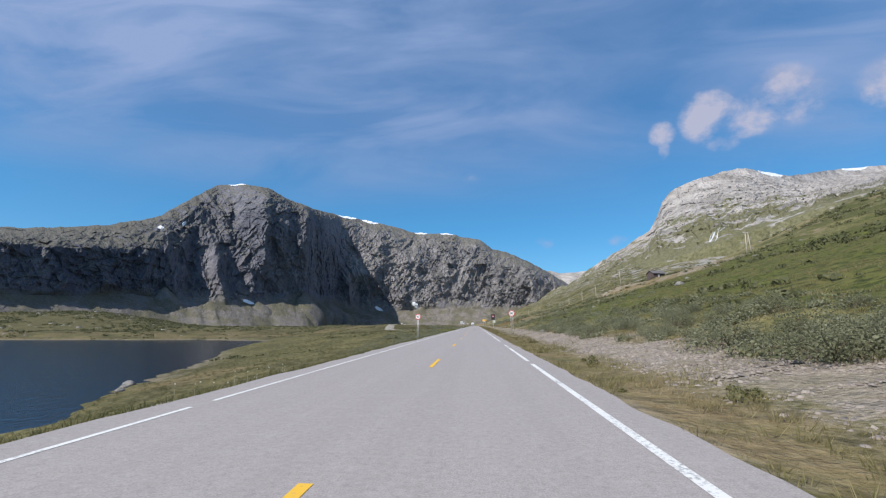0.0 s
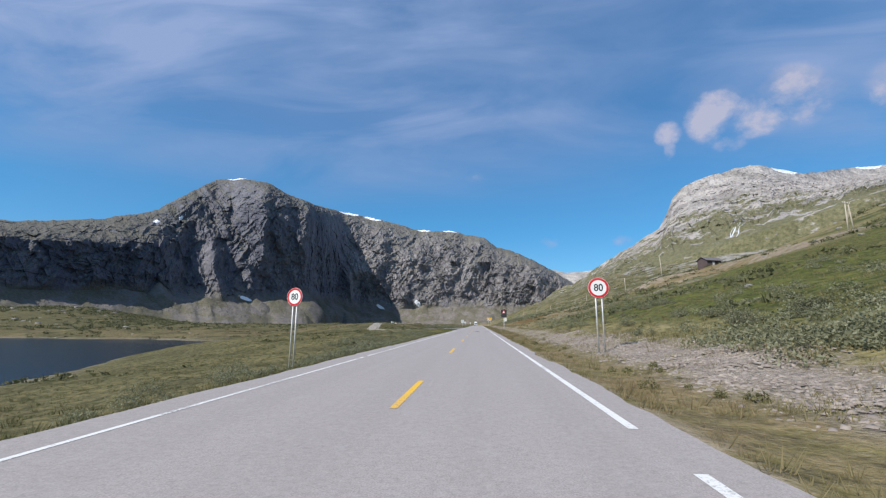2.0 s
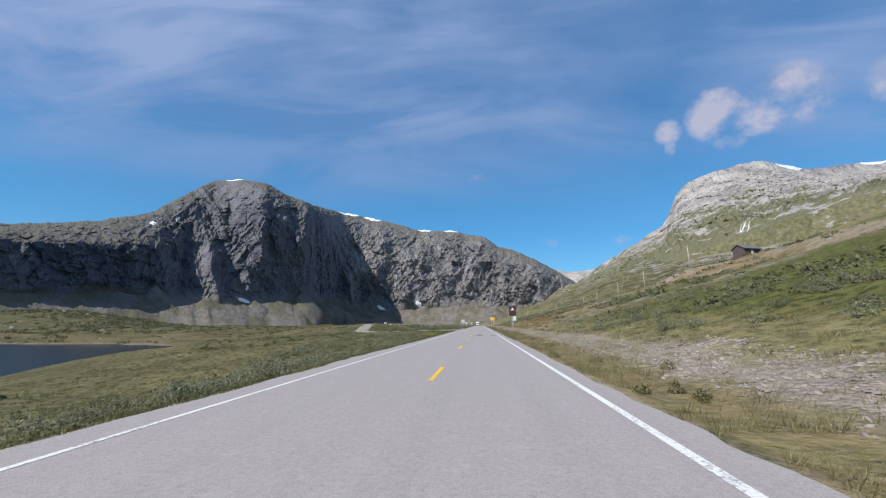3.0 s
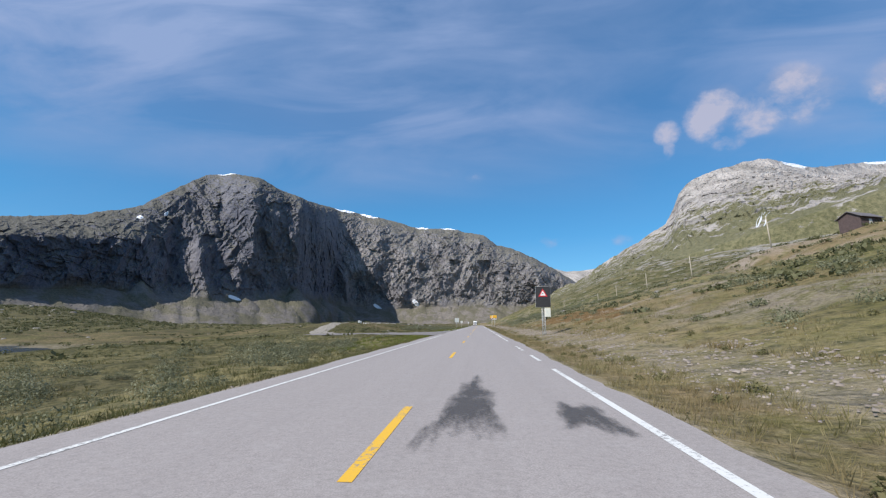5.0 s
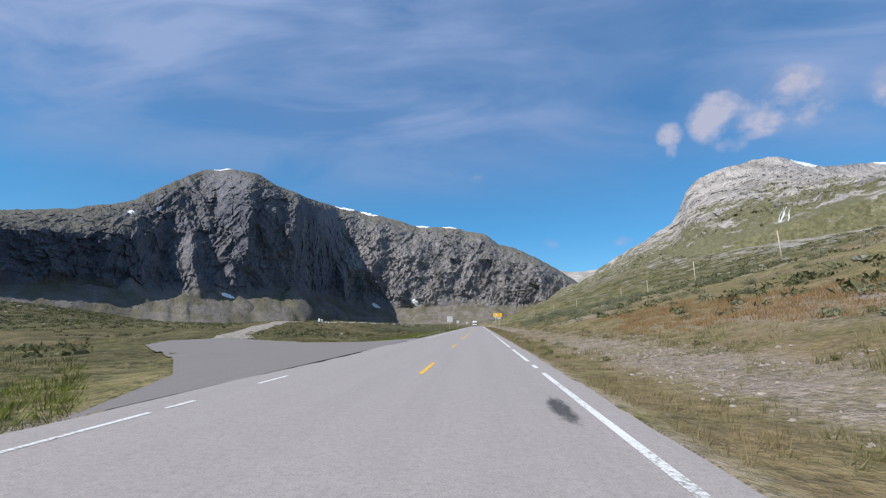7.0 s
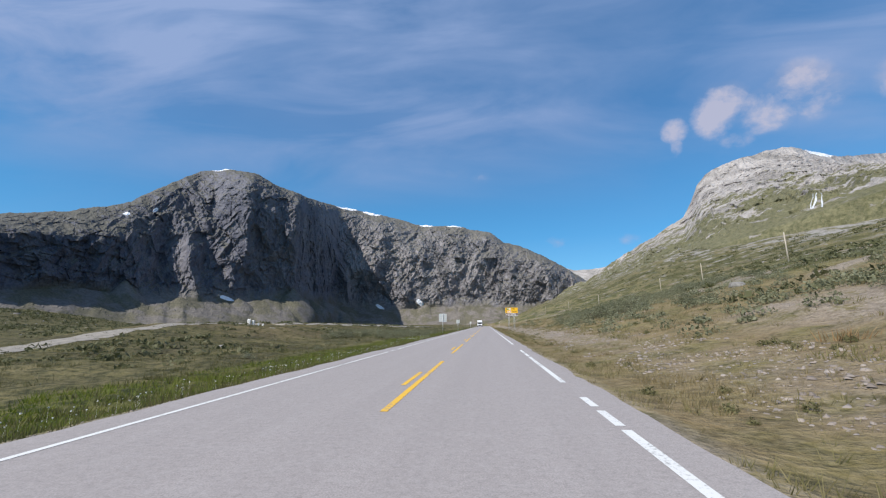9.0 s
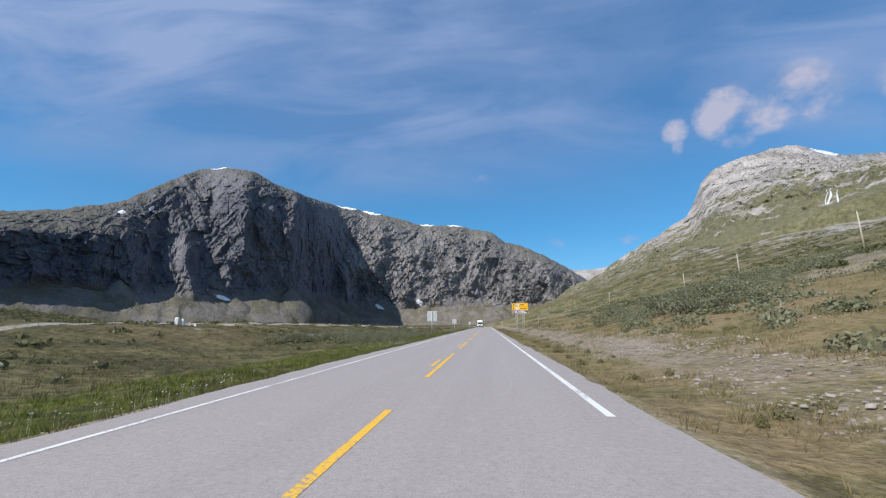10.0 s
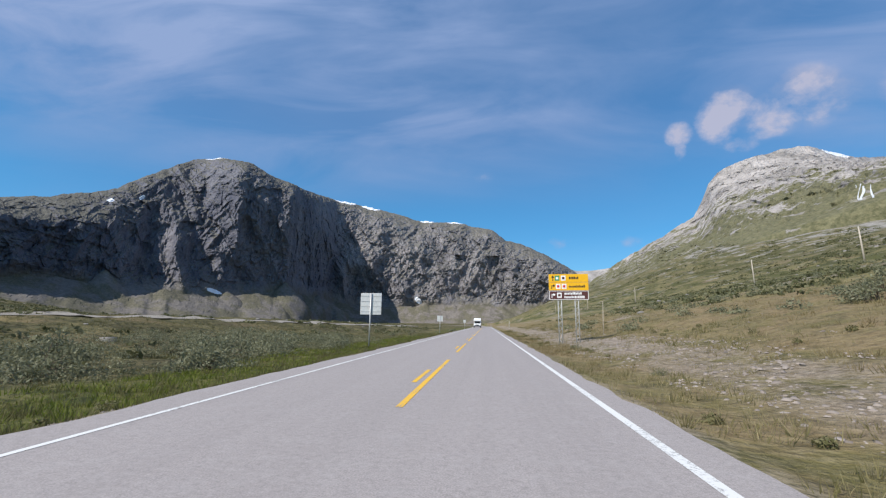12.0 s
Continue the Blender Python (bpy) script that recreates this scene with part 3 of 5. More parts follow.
        talus.append(tal)
        s = np.zeros(cols)
        for su, sv, wu, wv in snows:
            vv = v if 0 <= j < rows else (1 if j >= rows else -j * -0.02)
            a, b = (u - su) / wu, (vv - sv) / wv
            s = np.maximum(s, 1.3 - 2 * (a + 0.7 * b * (sv < 0.5)) ** 2 - b ** 2)
        snow.append(s)
    # third mask: shade and haze painted on the wall, strongest left of station 590
    shade = {"talus": np.array(talus) * scree, "snow": np.array(snow), "shade_tint": np.tile((0.62 + 0.10 * step - 0.55 * ease(u, 590, 640)) * scree, (len(sheets), 1))}
    return grid_mesh(name, np.array(sheets), mat, False, shade)


def build_mountains():
    rim = [(-500, -1500, 870, 252), (0, -1350, 1055, 281), (100, -1250, 1121, 290), (200, -1150, 1204, 318), (290, -1075, 1318, 374), (330, -1075, 1423, 455),
           (385, -1096, 1634, 596), (430, -968, 1614, 592), (470, -887, 1650, 582), (500, -850, 1735, 563), (540, -815, 1900, 563), (590, -798, 2250, 629),
           (640, -658, 2340, 615), (700, -468, 2400, 577), (740, -336, 2430, 543), (790, -168, 2450, 543), (850, 35, 2470, 502), (870, 101, 2470, 449),
           (905, 218, 2480, 414), (940, 334, 2500, 364), (975, 457, 2560, 302), (1005, 586, 2700, 255), (1060, 800, 3000, 180)]
    base = [(-500, -960, 414, 47), (0, -930, 709, 63), (150, -928, 906, 72), (236, -917, 1053, 86), (300, -880, 1140, 77), (400, -771, 1250, 65), (470, -717, 1390, 71),
           (535, -640, 1535, 94), (560, -646, 1680, 92), (600, -643, 1950, 88), (640, -580, 2055, 80), (680, -456, 2080, 68),
           (740, -291, 2130, 78), (800, -120, 2150, 84), (900, 167, 2190, 76), (960, 347, 2240, 86), (1005, 524, 2450, 125), (1060, 690, 2760, 130)]
    snows = [(284, 0.80, 10, 0.03), (325, 0.72, 7, 0.025), (612, 1.0, 34, 0.06), (655, 1.0, 26, 0.055), (745, 1.0, 20, 0.045), (790, 1.0, 22, 0.04), (425, 1.0, 34, 0.03),
             (735, 0.05, 8, 0.05), (672, 0.02, 8, 0.03), (438, 0.02, 14, 0.02)]
    u = np.concatenate([np.linspace(-500, 0, 90, endpoint=False), np.linspace(0, 1060, 960)])
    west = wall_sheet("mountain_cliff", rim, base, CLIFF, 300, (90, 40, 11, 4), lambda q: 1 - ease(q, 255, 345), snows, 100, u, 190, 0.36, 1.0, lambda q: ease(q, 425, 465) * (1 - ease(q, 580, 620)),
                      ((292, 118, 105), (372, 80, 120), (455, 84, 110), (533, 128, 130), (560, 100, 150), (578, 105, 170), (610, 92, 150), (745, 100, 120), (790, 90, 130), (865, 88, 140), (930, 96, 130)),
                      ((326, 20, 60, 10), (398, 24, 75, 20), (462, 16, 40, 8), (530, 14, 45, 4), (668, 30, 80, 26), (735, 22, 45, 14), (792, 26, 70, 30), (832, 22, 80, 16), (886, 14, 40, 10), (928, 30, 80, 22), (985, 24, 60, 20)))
    tagged(west, "dark grey rock wall with scree at its foot", "mountain", kind="structure")
    rim = [(960, 330, 2600, 190), (1005, 498, 2300, 209), (1060, 568, 1950, 280), (1110, 628, 1750, 322), (1150, 720, 1740, 380), (1163, 768, 1770, 449), (1172, 797, 1775, 514), (1185, 826, 1765, 550), (1225, 924, 1768, 597), (1280, 1074, 1800, 650), (1320, 1187, 1830, 668), (1400, 1494, 2000, 684), (1480, 2249, 2650, 940), (1568, 2875, 3000, 1086), (2000, 3600, 2900, 1150)]
    base = [(960, 250, 2300, 80), (1005, 300, 1500, 90), (1060, 280, 1150, 90), (1110, 270, 900, 88), (1165, 290, 760, 95), (1280, 380, 650, 125), (1400, 500, 600, 165),
            (1568, 700, 560, 225), (2000, 1300, 500, 330)]
    snows = [(1362, 1.0, 38, 0.05), (1510, 1.0, 40, 0.04)]
    u = np.concatenate([np.linspace(960, 1568, 560, endpoint=False), np.linspace(1568, 2000, 80)])
    east = wall_sheet("mountain_dome", rim, base, GRANITE, 120, (46, 38, 16, 40), lambda q: 0.0 * q, snows, 300, u, 190, 1.14, 0.0)
    tagged(east, "pale rounded granite mountain with snow patches", "mountain", kind="structure")
    # pale fells beyond the end of the valley
    x = np.linspace(-600, 2200, 80)
    back = []
    for q in np.linspace(0, 1, 16):
        back.append(np.stack([x, 3900 + 700 * q + x * 0, 120 + q * (430 + 160 * fbm(x / 500, x * 0 + 2, 4, 77)) + 40 * fbm(x / 90, x * 0 + q * 6, 3, 78)], -1))
    fells = grid_mesh("mountain_fells", np.array(back), GRANITE, True, {"talus": np.zeros((16, 80)), "snow": np.zeros((16, 80)), "shade_tint": np.zeros((16, 80))})
    tagged(fells, "pale distant fells closing the valley", "mountain", kind="structure")


def build_lake():
    xs, ys = np.linspace(-900, -20, 12), np.linspace(-350, 296, 12)
    x, y = np.meshgrid(xs, ys)
    ob = grid_mesh("water", np.stack([x, y, x * 0 + LAKE_Z], -1), WATER)
    tagged(ob, "dark calm mountain lake beside the road", "lake", kind="structure")
    x, y = np.meshgrid(np.linspace(-312, -144, 8), np.linspace(456, 508, 5))
    ob = grid_mesh("water_stream", np.stack([x, y, x * 0 - 6.2], -1), WATER)
    tagged(ob, "dark slow stream on the valley floor", "stream", kind="structure")


build_ground()
build_mountains()
build_lake()


# ---- road and its paint ----
def road_line(y):
    """Sideways shift of the road's axis: straight, then a long bend to the left."""
    s = np.maximum(np.asarray(y, float) - 430, 0)
    return -(s ** 2) / 560.0


def strip(name, left, right, y0, y1, z, mat, step=2.0, ragged=0.0, crown=0.0):
    n = max(2, int((y1 - y0) / step) + 1)
    ys = np.linspace(y0, y1, n)
    cx = road_line(ys)
    cols = np.linspace(0, 1, 9 if crown else 2)
    co = []
    for c in cols:
        x = left + (right - left) * c + cx
        if ragged and c in (0, 1):
            x = x + ragged * (fbm(ys / 1.3, ys * 0 + c * 9, 3, 55) + fbm(ys / 6, ys * 0 + c * 7, 2, 56))
        co.append(np.stack([x, ys, ys * 0 + z], -1))
    return grid_mesh(name, np.stack(co, 1), mat, False)


road = strip("road", ROAD_L, ROAD_R, -60, 560, 0.0, ASPHALT, 0.35, 0.22, 0.01)
tagged(road, "grey worn two-lane asphalt road", "road", kind="structure")


def painted(name, mat, left, right, y0, y1, label):
    ob = strip(name, left, right, y0, y1, 0.004, mat, 0.5)
    return tagged(ob, label, "road marking", "painted road lines", "structure")

for a, b in ((-60, 6.3), (6.85, 56.8), (57.0, 57.6), (58.1, 61.2), (61.4, 151.0), (151.3, 151.9), (153.8, 155.1), (181, 205), (205.6, 206.5), (207, 240.2), (241.1, 430)):
    painted("edge_line", WHITE_PAINT, LINE_L - 0.042, LINE_L + 0.042, a, b, "white painted edge line, narrow and worn")
for a, b in ((-60, 13.5), (14.5, 22.5), (23.2, 24), (24.6, 26), (31, 36), (37, 46), (47.5, 116.4), (119, 121.5), (124.5, 125.1), (125.7, 127.0), (127.5, 128.1),
             (134.8, 137), (137.6, 139), (139.3, 141.2), (142, 156.6), (157.8, 158.7), (160, 167), (168.5, 187), (188.5, 191.2), (191.4, 192.3), (192.6, 193.4), (195.2, 202.2), (202.6, 204.0), (204.4, 206.4), (212, 430)):
    painted("edge_line", WHITE_PAINT, LINE_R - 0.06, LINE_R + 0.06, a, b, "white painted edge line, broad and chipped")
for k in range(-4, 15):
    a = 12.0 * k + (0.4 if k < 8 else -0.1)
    painted("centre_line", YELLOW_PAINT, CENTRE - 0.06, CENTRE + 0.06, a, a + 3.0, "short yellow painted centre dash")
for k in range(21):
    a = 180.0 + 12 * k
    painted("centre_line", YELLOW_PAINT, CENTRE - 0.055, CENTRE + 0.055, a, a + 8.2, "long yellow painted warning line")
    painted("centre_line", YELLOW_PAINT, CENTRE - 0.28, CENTRE - 0.18, a + 2.6, a + 5.0, "short yellow painted dash beside the long line")


# ---- tools for things ----
def bm_new():
    return bmesh.new()


def add_box(bm, x0, x1, y0, y1, z0, z1, bevel=0.0):
    made = bmesh.ops.create_cube(bm, size=1.0)["verts"]
    for v in made:
        v.co = Vector((x0 + (v.co.x + 0.5) * (x1 - x0), y0 + (v.co.y + 0.5) * (y1 - y0), z0 + (v.co.z + 0.5) * (z1 - z0)))
    if bevel:
        edges = list({e for v in made for e in v.link_edges})
        bmesh.ops.bevel(bm, geom=edges, offset=bevel, segments=2, profile=0.5, affect="EDGES")
    return bm


def add_rod(bm, a, b, r0, r1=None, sides=10):
    """A round bar from a to b."""
    a, b = Vector(a), Vector(b)
    d = b - a
    made = bmesh.ops.create_cone(bm, cap_ends=True, segments=sides, radius1=r0, radius2=r0 if r1 is None else r1, depth=d.length)["verts"]
    turn = d.to_track_quat("Z", "Y").to_matrix().to_4x4()
    bmesh.ops.transform(bm, matrix=Matrix.Translation((a + b) / 2) @ turn, verts=made)
    return bm


def add_prism(bm, outline, y0, y1):
    """An outline in x and z, made thick along y."""
    front = [bm.verts.new((x, y0, z)) for x, z in outline]
    back = [bm.verts.new((x, y1, z)) for x, z in outline]
    bm.faces.new(front)
    bm.faces.new(back[::-1])
    n = len(outline)
    for k in range(n):
        bm.faces.new((front[k], back[k], back[(k + 1) % n], front[(k + 1) % n]))
    bmesh.ops.recalc_face_normals(bm, faces=bm.faces[:])
    return bm


def part(name, bm, mat, parent=None, label="", smooth=False):
    me = bpy.data.meshes.new(name)
    bm.to_mesh(me)
    bm.free()
    if smooth:
        me.polygons.foreach_set("use_smooth", [True] * len(me.polygons))
    me.materials.append(mat)
    ob = new(name, me)
    ob.parent = parent
    if label:
        tagged(ob, label)
    return ob


def thing(name, x, y, z, turn, label, category, group=""):
    ob = new(name)
    ob.matrix_world = pose(x, y, z, 0, 0, turn)
    return tagged(ob, label, category, group)


def disc_outline(r, n=40, cx=0.0, cz=0.0):
    return [(cx + r * math.cos(2 * math.pi * k / n), cz + r * math.sin(2 * math.pi * k / n)) for k in range(n)]


def ring(bm, r0, r1, y0, y1, n=48, cz=0.0):
    rows = []
    for r, y in ((r0, y0), (r1, y0), (r1, y1), (r0, y1)):
        rows.append([bm.verts.new((r * math.cos(2 * math.pi * k / n), y, cz + r * math.sin(2 * math.pi * k / n))) for k in range(n)])
    for i in range(4):
        for k in range(n):
            bm.faces.new((rows[i][k], rows[i][(k + 1) % n], rows[(i + 1) % 4][(k + 1) % n], rows[(i + 1) % 4][k]))
    bmesh.ops.recalc_face_normals(bm, faces=bm.faces[:])
    return bm


def lettering(name, text, size, x, y, z, mat, parent, bold=0.0, squeeze=1.0):
    """Raised letters facing -y."""
    cu = bpy.data.curves.new(name, "FONT")
    cu.body, cu.size, cu.align_x, cu.align_y, cu.extrude, cu.offset = text, size, "CENTER", "CENTER", 0.003, bold
    tmp = bpy.data.objects.new(name, cu)
    me = bpy.data.meshes.new_from_object(tmp)
    bpy.data.objects.remove(tmp)
    me.transform(Matrix.Translation((x, y, z)) @ pose(0, 0, 0, 90, 0, 0) @ Matrix.Diagonal((squeeze, 1, 1, 1)))
    me.materials.clear()
    me.materials.append(mat)
    ob = new(name, me)
    ob.parent = parent
    return ob


GALV = make_plain("galvanised_steel", (0.50, 0.50, 0.49), 0.5, 0.35, 0.2, 9)
SIGN_WHITE = make_plain("sign_white", (0.78, 0.78, 0.76), 0.4, 0, 0.05, 6)
SIGN_RED = make_plain("sign_red", (0.55, 0.025, 0.03), 0.4, 0, 0.08, 6)
SIGN_BLACK = make_plain("sign_black", (0.012, 0.012, 0.014), 0.5, 0, 0.2, 6)
SIGN_BACK = make_plain("sign_aluminium", (0.60, 0.60, 0.58), 0.45, 0.2, 0.12, 5)
SIGN_YELLOW = make_plain("sign_yellow", (0.78, 0.42, 0.005), 0.4, 0, 0.06, 6)
SIGN_BROWN = make_plain("sign_brown", (0.085, 0.026, 0.02), 0.45, 0, 0.1, 6)
SIGN_GREEN = make_plain("sign_green", (0.02, 0.25, 0.12), 0.4, 0, 0.1, 6)
BOARD_DARK = make_plain("dark_board_face", (0.022, 0.021, 0.023), 0.55, 0, 0.25, 3)
CABINET = make_plain("ivory_cabinet_paint", (0.62, 0.62, 0.55), 0.5, 0, 0.08, 4)
POLE_WOOD = make_plain("grey_pole_wood", (0.42, 0.37, 0.30), 0.85, 0, 0.3, 3, 0.01)
HUT_WOOD = make_plain("dark_stained_boards", (0.085, 0.060, 0.058), 0.85, 0, 0.3, 3, 0.01)
HUT_ROOF = make_plain("weathered_roof_felt", (0.13, 0.12, 0.125), 0.9, 0, 0.3, 2, 0.01)
HUT_TRIM = make_plain("faded_white_boards", (0.55, 0.53, 0.50), 0.8, 0, 0.15, 3)
GLASS_DARK = make_plain("dark_window_glass", (0.02, 0.022, 0.025), 0.08, 0, 0.1, 2)
VAN_WHITE = make_plain("white_van_paint", (0.80, 0.80, 0.80), 0.3, 0, 0.04, 2)
RUBBER = make_plain("black_rubber", (0.02, 0.02, 0.02), 0.8, 0, 0.2, 9)
BLOCK_WHITE = make_plain("white_concrete", (0.72, 0.71, 0.68), 0.8, 0, 0.12, 3, 0.01)
def make_tar():
    """Oil and tar soaked into the asphalt, patchy, thinning out to the rim."""
    m, t, b = material("tar_stain")
    b.inputs["Base Color"].default_value = (0.055, 0.052, 0.052, 1)
    b.inputs["Roughness"].default_value = 0.7
    p = position(t)
    streak = noise_tex(t, mapping(t, p, (1, 0.3, 1)), 3.2, 6, 0.65)
    speck = noise_tex(t, p, 26, 4, 0.7)
    soak = math_node(t, "ADD", attribute(t, "core"), math_node(t, "ADD", math_node(t, "MULTIPLY", math_node(t, "SUBTRACT", streak, 0.5), 2.4), math_node(t, "MULTIPLY", math_node(t, "SUBTRACT", speck, 0.5), 0.9)))
    soak = math_node(t, "MULTIPLY", ramp(t, soak, (0.30, 0.0), (0.95, 0.62)), ramp(t, attribute(t, "core"), (0.0, 0.0), (0.35, 1.0)))
    mx = node(t, "ShaderNodeMixShader")
    clear = t.nodes.new("ShaderNodeBsdfTransparent")
    link(t, soak, mx.inputs[0])
    link(t, clear.outputs[0], mx.inputs[1])
    link(t, b.outputs[0], mx.inputs[2])
    link(t, mx.outputs[0], t.nodes["Material Output"].inputs[0])
    return m


TAR = make_tar()
GRAVEL_TRACK = make_plain("track_gravel", (0.25, 0.225, 0.19), 0.95, 0, 0.3, 1.5, 0.03)


def sheet_patch(name, outline, z, mat, label, category, seed):
    """A thin irregular patch laid on the road."""
    bm = bm_new()
    cx, cy = sum(p[0] for p in outline) / len(outline), sum(p[1] for p in outline) / len(outline)
    pts = []
    n = len(outline)
    for k in range(n):
        (ax, ay), (bx, by) = outline[k], outline[(k + 1) % n]
        for j in range(6):
            q = j / 6
            x, y = ax + (bx - ax) * q, ay + (by - ay) * q
            w = 1 + 0.5 * float(fbm(np.array([x * 3.1]), np.array([y * 3.1]), 3, seed)[0])
            pts.append((cx + (x - cx) * w, cy + (y - cy) * w))
    core = bm.verts.layers.float.new("core")
    rings = []
    for f in (1.35, 0.9, 0.5):
        row = []
        for x, y in pts:
            v = bm.verts.new((cx + (x - cx) * f, cy + (y - cy) * f, z))
            v[core] = min(1.0, (1.35 - f) / 0.85)
            row.append(v)
        rings.append(row)
    mid = bm.verts.new((cx, cy, z))
    mid[core] = 1.0
    for k in range(len(pts)):
        j = (k + 1) % len(pts)
        for outer, inner in zip(rings, rings[1:]):
            bm.faces.new((outer[k], outer[j], inner[j], inner[k]))
        bm.faces.new((mid, rings[-1][k], rings[-1][j]))
    bmesh.ops.recalc_face_normals(bm, faces=bm.faces[:])
    ob = part(name, bm, mat)
    return tagged(ob, label, category, kind="structure")


sheet_patch("pavement_patch", [(-0.75, 109.3), (0.15, 109.4), (0.1, 112.2), (-0.15, 114.5), (-0.45, 113.5)], 0.0025, TAR, "dark tar stain on the asphalt", "tar stain", 4)
sheet_patch("pavement_patch", [(0.9, 109.8), (1.65, 109.6), (1.6, 111.2), (1.05, 111.6)], 0.0025, TAR, "dark tar stain on the asphalt", "tar stain", 5)
sheet_patch("pavement_patch", [(1.34, 151.3), (1.5, 151.1), (1.63, 151.5), (1.66, 152.2), (1.58, 152.9), (1.45, 153.1), (1.36, 152.5), (1.31, 151.9)], 0.0025, TAR, "dark tar stain on the asphalt", "tar stain", 6)

# ---- lay-by and gravel track ----
def draped(name, line, width, lift, mat, label, category, step=1.5):
    """A band that follows the ground along a line in plan."""
    line = np.array(line, float)
    seg = np.concatenate([[0], np.cumsum(np.linalg.norm(np.diff(line[:, :2], axis=0), axis=1))])
    s = np.arange(0, seg[-1], step)
    x, y = np.interp(s, seg, line[:, 0]), np.interp(s, seg, line[:, 1])
    w = np.interp(s, seg, line[:, 2]) if line.shape[1] > 2 else np.full(len(s), width)
    kern = np.hanning(11)
    kern /= kern.sum()
    x, y = (np.convolve(np.pad(a, 5, mode="edge"), kern, "valid") for a in (x, y))
    t = np.stack([np.gradient(x), np.gradient(y)], -1)
    t /= np.linalg.norm(t, axis=1, keepdims=True)
    rows = []
    mid_z = np.maximum(ground_height(x, y), -5.5)
    for c in np.linspace(-1, 1, 7):
        e = 1 + 0.12 * fbm(s / 3, s * 0 + c, 2, 66) * (abs(c) == 1)
        px, py = x + t[:, 1] * w / 2 * c * e, y - t[:, 0] * w / 2 * c * e
        g = ground_height(px, py)
        rows.append(np.stack([px, py, np.maximum(g, 0.5 * g + 0.5 * mid_z) + lift - 0.10 * abs(c) ** 6], -1))
    return tagged(grid_mesh(name, np.stack(rows, 1), mat), label, category, kind="structure")


def build_layby():
    line_a = [(-4.9, 150.5), (-7.3, 155.6), (-12, 161.8), (-20, 170.5), (-31, 183), (-42, 200)]
    line_b = [(-4.9, 183), (-8.0, 176.5), (-13, 177.5), (-20, 186), (-30, 198), (-41, 213)]
    seg = np.linspace(0, 1, 40)
    pa = np.stack([np.interp(seg * 5, range(6), [p[k] for p in line_a]) for k in (0, 1)], -1)
    pb = np.stack([np.interp(seg * 5, range(6), [p[k] for p in line_b]) for k in (0, 1)], -1)
    rows = []
    for c in np.linspace(0, 1, 14):
        p = pa + (pb - pa) * c
        z = np.maximum(ground_height(p[:, 0], p[:, 1]) + 0.05, -0.012 - 0.035 * (ROAD_L - p[:, 0]))
        rows.append(np.stack([p[:, 0], p[:, 1], z], -1))
    ob = grid_mesh("pavement", np.array(rows), OLD_ASPHALT)
    tagged(ob, "asphalt lay-by opening off the road", "lay-by", kind="structure")
    draped("pavement_track", [(-37, 207, 7), (-46, 222, 5), (-50, 250, 4.2), (-48, 285, 4), (-42, 340, 4), (-34, 400, 4), (-40, 480, 5)], 4, 0.10, GRAVEL_TRACK,
           "pale gravel track across the meadow", "track")


build_layby()


# ---- signs ----
def speed_sign(x, y, z, turn, centre, r, gap, group, label):
    s = thing("speed_limit_sign", x, y, z, turn, label, "road sign", group)
    for dx in (-gap / 2, gap / 2):
        post = part("post", add_rod(bm_new(), (dx, 0, -0.3), (dx, 0, centre + r * 0.75), 0.032, sides=14), GALV, s, "galvanised tube", True)
        part("clamp", add_box(bm_new(), dx - 0.05, dx + 0.05, -0.05, 0.04, centre - 0.06, centre - 0.02, 0.004), GALV, post)
    plate = part("sign_plate", add_prism(bm_new(), disc_outline(r, 48, 0, centre), -0.062, -0.050), SIGN_WHITE, s, "round white face")
    part("red_ring", ring(bm_new(), r * 0.76, r * 0.975, -0.068, -0.0615, 56, centre), SIGN_RED, plate, "red rim")
    lettering("numeral", "80", r * 0.98, 0, -0.0655, centre - r * 0.01, SIGN_BLACK, plate, r * 0.012, 0.92)
    return s


speed_sign(5.28, 60.9, ground_at(5.28, 60.9), -2, 2.77 - ground_at(5.28, 60.9), 0.44, 0.26, "speed limit signs",
           "round 80 speed limit sign on two steel posts, by the gravel")
speed_sign(-8.1, 60.4, ground_at(-8.1, 60.4), -13, 2.37 - ground_at(-8.1, 60.4), 0.405, 0.20, "speed limit signs",
           "round 80 speed limit sign on two steel posts, in lakeside grass")


